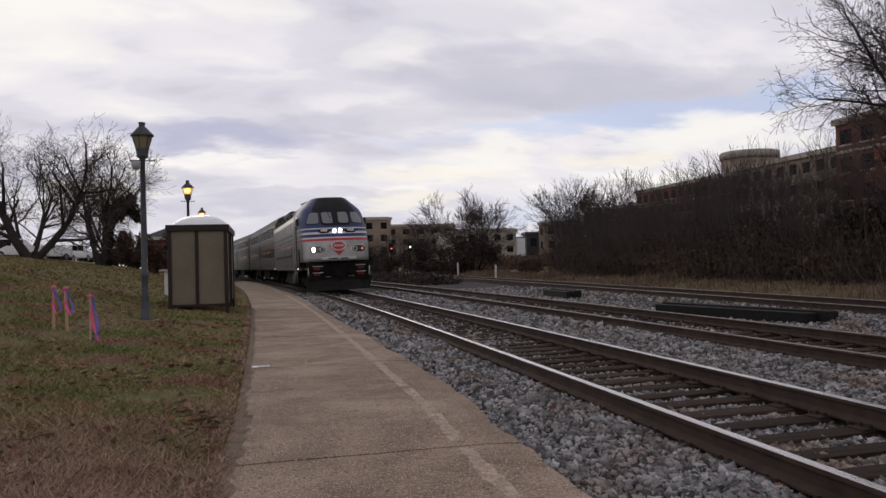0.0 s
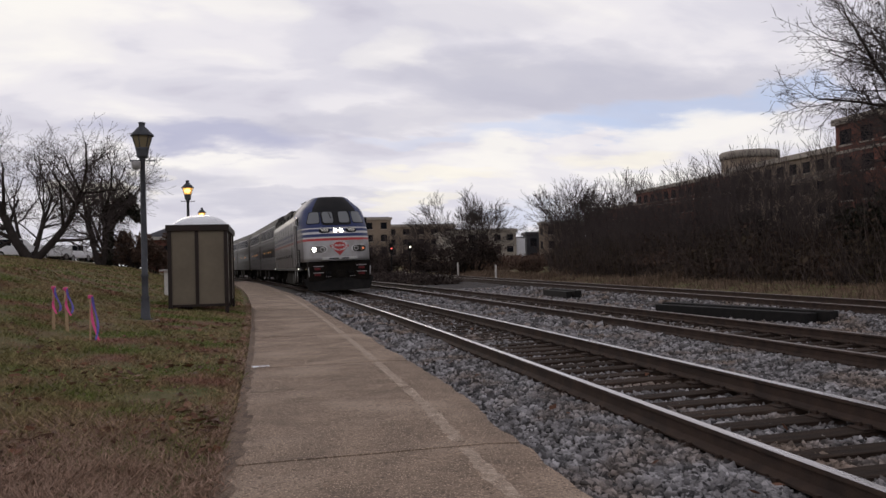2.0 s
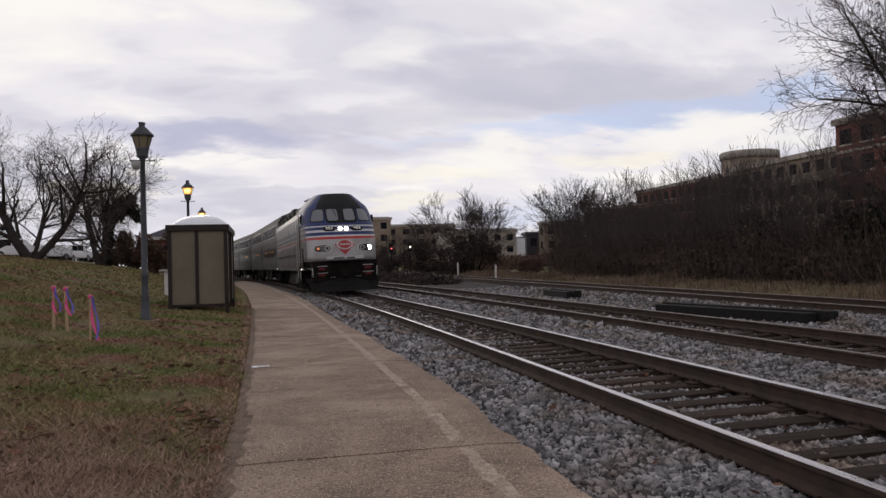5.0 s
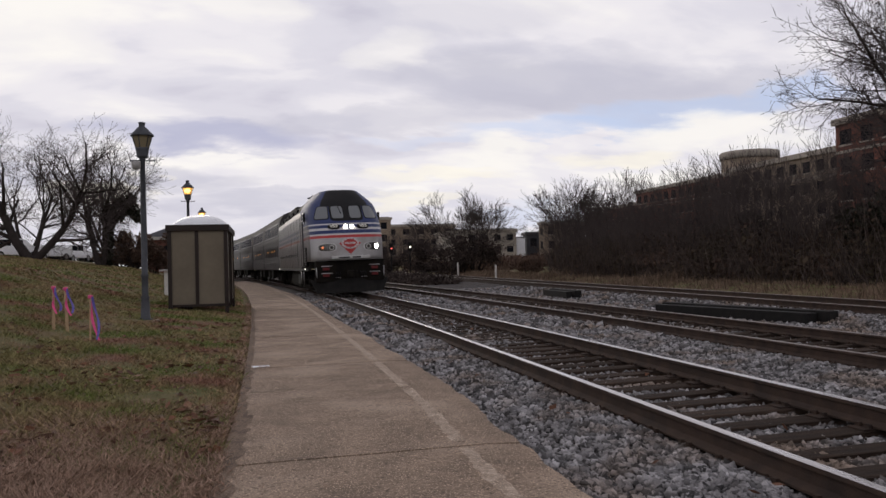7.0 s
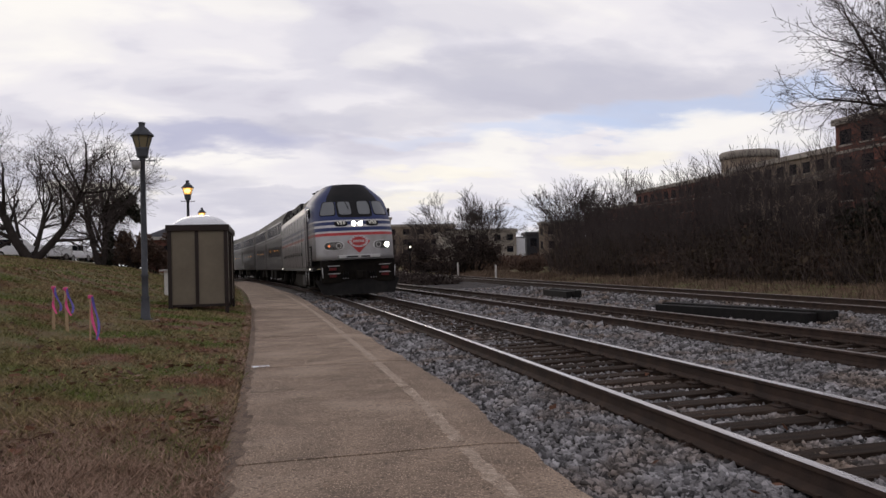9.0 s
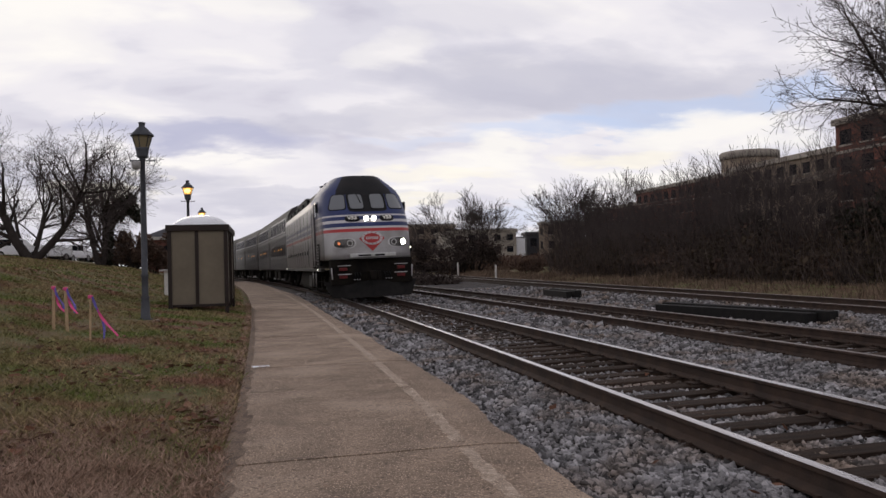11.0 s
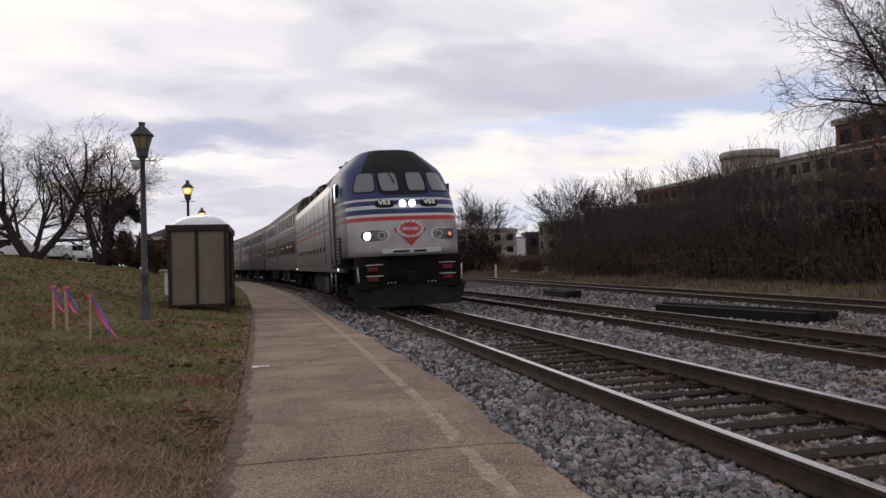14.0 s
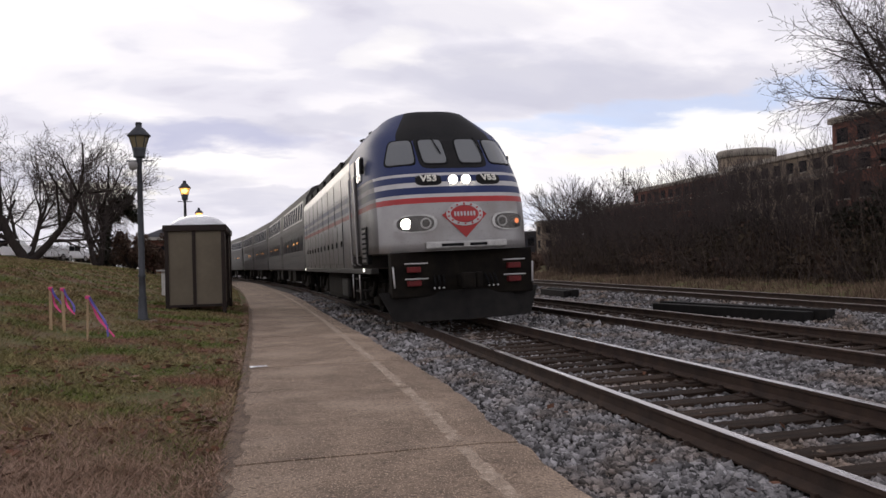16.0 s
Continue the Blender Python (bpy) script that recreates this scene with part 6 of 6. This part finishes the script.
def make_grass():
    rng = np.random.default_rng(2)
    n = 150000
    y = 3.2 + 24 * rng.random(n) ** 1.9
    x = -0.30 + bend(y, 0.0007) - (0.45 + 0.42 * y) * rng.random(n) ** 0.9
    tuft = 0.5 + 0.5 * np.sin(x * 2.3 + 1.7 * np.sin(y * 1.1)) * np.sin(y * 1.9 + x)
    h = (0.018 + 0.05 * rng.random(n) ** 2) * (0.5 + 1.0 * tuft)
    dead = y + 1.6 * np.sin(x * 1.3 + 0.6) + 2.2 * rng.random(n) - 0.9 * (x + 1.2) < 6.2
    for pick, name, mat, label in ((~dead, "lawn_blades", BLADE, "short matted brown and green grass on the bank"), (dead, "dead_thatch", PALE_STRAW, "matted dead grass at the foot of the bank")):
        blades(name, x[pick], y[pick], hill(x[pick], y[pick]) - 0.005, h[pick], 0.0028 + 0.0006 * y[pick], 1.1, mat, label, "grass")
    n = 24000
    y = 3.3 - 12 * rng.random(n)
    x = -0.35 - 6 * rng.random(n)
    blades("lawn_behind", x, y, hill(x, y) - 0.005, 0.02 + 0.05 * rng.random(n) ** 2, 0.007, 1.1, BLADE, "short grass beside the platform", "grass")
    n = 26000
    y = 3.2 + 4.5 * rng.random(n) ** 1.3
    x = -0.30 - 1.8 * rng.random(n) ** 1.2
    clump = np.sin(x * 3.1 + 2 * np.sin(y * 1.7)) * np.sin(y * 2.6 + 1.3 * x)
    keep = clump + 0.7 * rng.random(n) > 0.45
    x, y = x[keep], y[keep]
    n = len(x)
    h = 0.02 + 0.08 * rng.random(n) ** 2
    blades("dead_grass_tufts", x, y, hill(x, y) - 0.005, h, 0.003, 1.2, PALE_STRAW, "dry straw tufts along the platform edge", "grass")
    n = 26000
    y = 9 + 80 * rng.random(n) ** 1.5
    x = far_track(y) + 2.0 + 4.0 * rng.random(n) ** 0.8
    h = (0.08 + 0.30 * rng.random(n) ** 2) * (0.5 + 0.4 * np.sin(y * 0.7) ** 2 + 1.6 * np.maximum(0, np.sin(y * 0.37 + 1.0)) ** 14)
    blades("straw_verge", x, y, hill(x, y) - 0.02, h, 0.012 + 0.0004 * y, 0.35, STRAW, "tall straw-coloured grass along the far track", "grass")
    n = 60000
    y = 19 + 45 * rng.random(n) ** 1.1
    x = -0.5 + bend(y, 0.0007) - 17 * rng.random(n)
    blades("bank_blades", x, y, hill(x, y) - 0.01, 0.03 + 0.06 * rng.random(n) ** 2, 0.014 + 0.0006 * y, 1.0, BLADE, "short brown and green grass high on the bank", "grass")
    n = 6000
    y = 3.2 + 26 * rng.random(n) ** 1.6
    x = -0.34 + bend(y, 0.0007) + 0.16 * rng.random(n) ** 2 * (1 + np.sin(y * 2.3) * np.sin(y * 0.9)) - 0.1 * rng.random(n)
    blades("edge_grass", x, y, np.maximum(hill(x, y), -0.07), 0.015 + 0.035 * rng.random(n) ** 2, 0.004 + 0.0004 * y, 1.1, PALE_STRAW, "ragged grass creeping over the platform edge", "grass")
    # fallen leaves on the bank and the stones
    m = 3600
    y = 3.4 + 16 * rng.random(m) ** 1.9
    x = -0.35 - (0.6 + 0.40 * y) * rng.random(m) ** 1.3
    heap = np.sin(x * 2.7 + 1.1 * np.sin(y * 1.4)) * np.sin(y * 1.7 + 0.8 * x) + 0.8 * rng.random(m) > 0.45
    x, y = x[heap], y[heap]
    c = np.stack([x, y, hill(x, y) + 0.03], 1)
    k = 60
    yy = 4 + 14 * rng.random(k)
    xx = 1.9 + 3.0 * rng.random(k)
    c = np.concatenate([c, np.stack([xx, yy, ballast_height(xx, yy) + 0.05], 1)])
    m = len(c)
    d, e = rng.normal(size=(m, 3)) * np.array([0.03, 0.03, 0.012]), rng.normal(size=(m, 3)) * np.array([0.024, 0.024, 0.012])
    from_arrays("fallen_leaves", np.stack([c - d, c + e, c + d, c - e], 1).reshape(-1, 3), np.arange(4 * m).reshape(-1, 4), LEAF_BROWN, kind="stuff", label="scattered curled brown leaves", category="leaves")


def make_stones():
    """Crushed stone over the ballast bed, larger and sparser with distance."""
    rng = np.random.default_rng(1)
    bm = bmesh.new()
    bmesh.ops.create_cube(bm, size=1.5)
    bmesh.ops.triangulate(bm, faces=bm.faces[:])
    base_v = np.array([v.co[:] for v in bm.verts])
    base_f = np.array([[v.index for v in f.verts] for f in bm.faces])
    bm.free()

    def scatter(name, n, y0, y1, power, width, size, label):
        y = y0 + (y1 - y0) * rng.random(n) ** power
        x = 1.55 + bend(y, 0.0007) + width(y) * rng.random(n)
        z = ballast_height(x, y)
        s = size * (0.5 + 0.8 * rng.random(n)) * (1 + 0.012 * y)
        on_slab = x < 1.74 + bend(y, 0.0007)
        keep = ~(on_slab & (rng.random(n) < 0.75))
        for c, lift in ((near_track, 0.0), (middle_track, 0.0), (far_track, 0.1)):
            u = np.abs(np.abs(x - c(y)) - 0.7525)
            keep &= ~((u < 0.075))
        x, y, z, s = x[keep], y[keep], z[keep], s[keep]
        n = len(x)
        jit = base_v[None] * (0.55 + 0.8 * rng.random((n, len(base_v), 1)))
        q = rng.normal(size=(n, 3, 3))
        q, _ = np.linalg.qr(q)
        sq = 0.5 + 0.85 * rng.random((n, 1, 3))
        v = np.einsum("nij,nkj->nki", q, jit * sq) * s[:, None, None] + np.stack([x, y, z + s * 0.25], 1)[:, None, :]
        f = (np.arange(n)[:, None, None] * len(base_v) + base_f[None]).reshape(-1, 3)
        from_arrays(name, v.reshape(-1, 3), f, STONE, kind="stuff", label=label, category="ballast")

    scatter("ballast_stones", 62000, 3.2, 15.0, 1.5, lambda y: 2.2 + 0.70 * y, 0.0235, "loose grey crushed stones between and beside the rails")
    scatter("ballast_stones", 9000, -10.0, 3.4, 1.0, lambda y: 7.0 + 0 * y, 0.04, "loose grey crushed stones beside the platform")
    scatter("ballast_stones", 24000, 13.0, 42.0, 1.5, lambda y: 10.5 + 0.02 * y, 0.036, "loose grey crushed stones farther along the tracks")


make_brush()
make_grass()
make_stones()


# ---- what moves ----
TIMES = [(0.0, 36.95), (1.0, 36.9), (2.0, 36.7), (3.0, 36.25), (4.0, 35.6), (5.5, 34.55), (7.0, 33.2), (8.0, 32.1), (9.0, 30.8), (10.25, 28.9), (11.5, 26.6),
         (12.5, 24.5), (13.5, 22.15), (14.5, 19.6), (15.0, 18.2), (15.5, 16.7), (16.0, 15.1)]


def front_at(t):
    """Distance of the locomotive's nose along the track."""
    for (t0, a), (t1, b) in zip(TIMES, TIMES[1:]):
        if t <= t1:
            return a + (b - a) * (t - t0) / (t1 - t0)
    return TIMES[-1][1]


def on_track(s, first, second):
    """The pose of a vehicle whose nose is at s and whose trucks stand first and second metres behind it."""
    a, b = Vector((float(near_track(s + first)), s + first, 0)), Vector((float(near_track(s + second)), s + second, 0))
    d = b - a
    yaw = -math.degrees(math.atan2(d.x, d.y))
    nose = a - d.normalized() * first
    return pose(nose.x, nose.y, 0, 0, -1.05, yaw)


def motions():
    walk(loco, [(t, on_track(s, 3.8, 15.9)) for t, s in TIMES])
    for i, c in enumerate(coaches):
        walk(c, [(t, on_track(s + 20.5 + 26.2 * i, 3.6, 22.0)) for t, s in TIMES])
    # the wheels roll as far as the train goes
    ticks = [0.2 * i for i in range(81)]
    for sets in [loco_wheels] + [[(w, 0.42) for w in c.children_recursive if w.name.startswith("wheelset")] for c in coaches]:
        for wheel, radius in sets:
            place = wheel.matrix_basis.translation.copy()
            walk(wheel, [(t, Matrix.Translation(place) @ Matrix.Rotation((TIMES[0][1] - front_at(t)) / radius, 4, "X")) for t in ticks])
    # the ditch lamps flash in turn, two seconds a round, by turning their faces
    for lamp, place, s in ditch_lamps:
        rows = []
        on = pose(*place, 0, 0, s * 18)
        mid = pose(*place, 0, 0, s * 18 - s * 60)
        off = pose(*place, 0, 0, s * 18 - s * 120)
        for k in range(9):
            a, b = (on, off) if s < 0 else (off, on)
            rows += [(2.0 * k, a), (2.0 * k + 0.7, a), (2.0 * k + 0.77, mid), (2.0 * k + 0.84, b), (2.0 * k + 1.76, b), (2.0 * k + 1.83, mid), (2.0 * k + 1.9, a)]
        walk(lamp, [r for r in rows if r[0] <= 16.0])

    # tape on the stakes hangs, then streams in the wind
    wind = [(0, 2, 3), (3, 3, 4), (4.2, 2, 4), (6.5, 3, 6), (9, 3, 6), (10.3, 20, 18), (11.4, 42, 20), (12, 46, 72), (12.5, 42, 56), (13, 28, 32), (13.5, 30, 24), (14, 32, 30), (14.5, 14, 24),
            (15, 25, 22), (15.5, 32, 28), (16, 34, 32)]
    for i, (pink, blue, top) in enumerate(stakes):
        gain = (0.5, 0.4, 0.68)[i]
        walk(pink, [(t, pose(0.01, -0.03, top, 0, -a * gain - 2 * i, 0)) for t, a, b in wind])
        walk(blue, [(t, pose(0.03, -0.045, top, 0, -b * gain - 3, 0)) for t, a, b in wind])


motions()
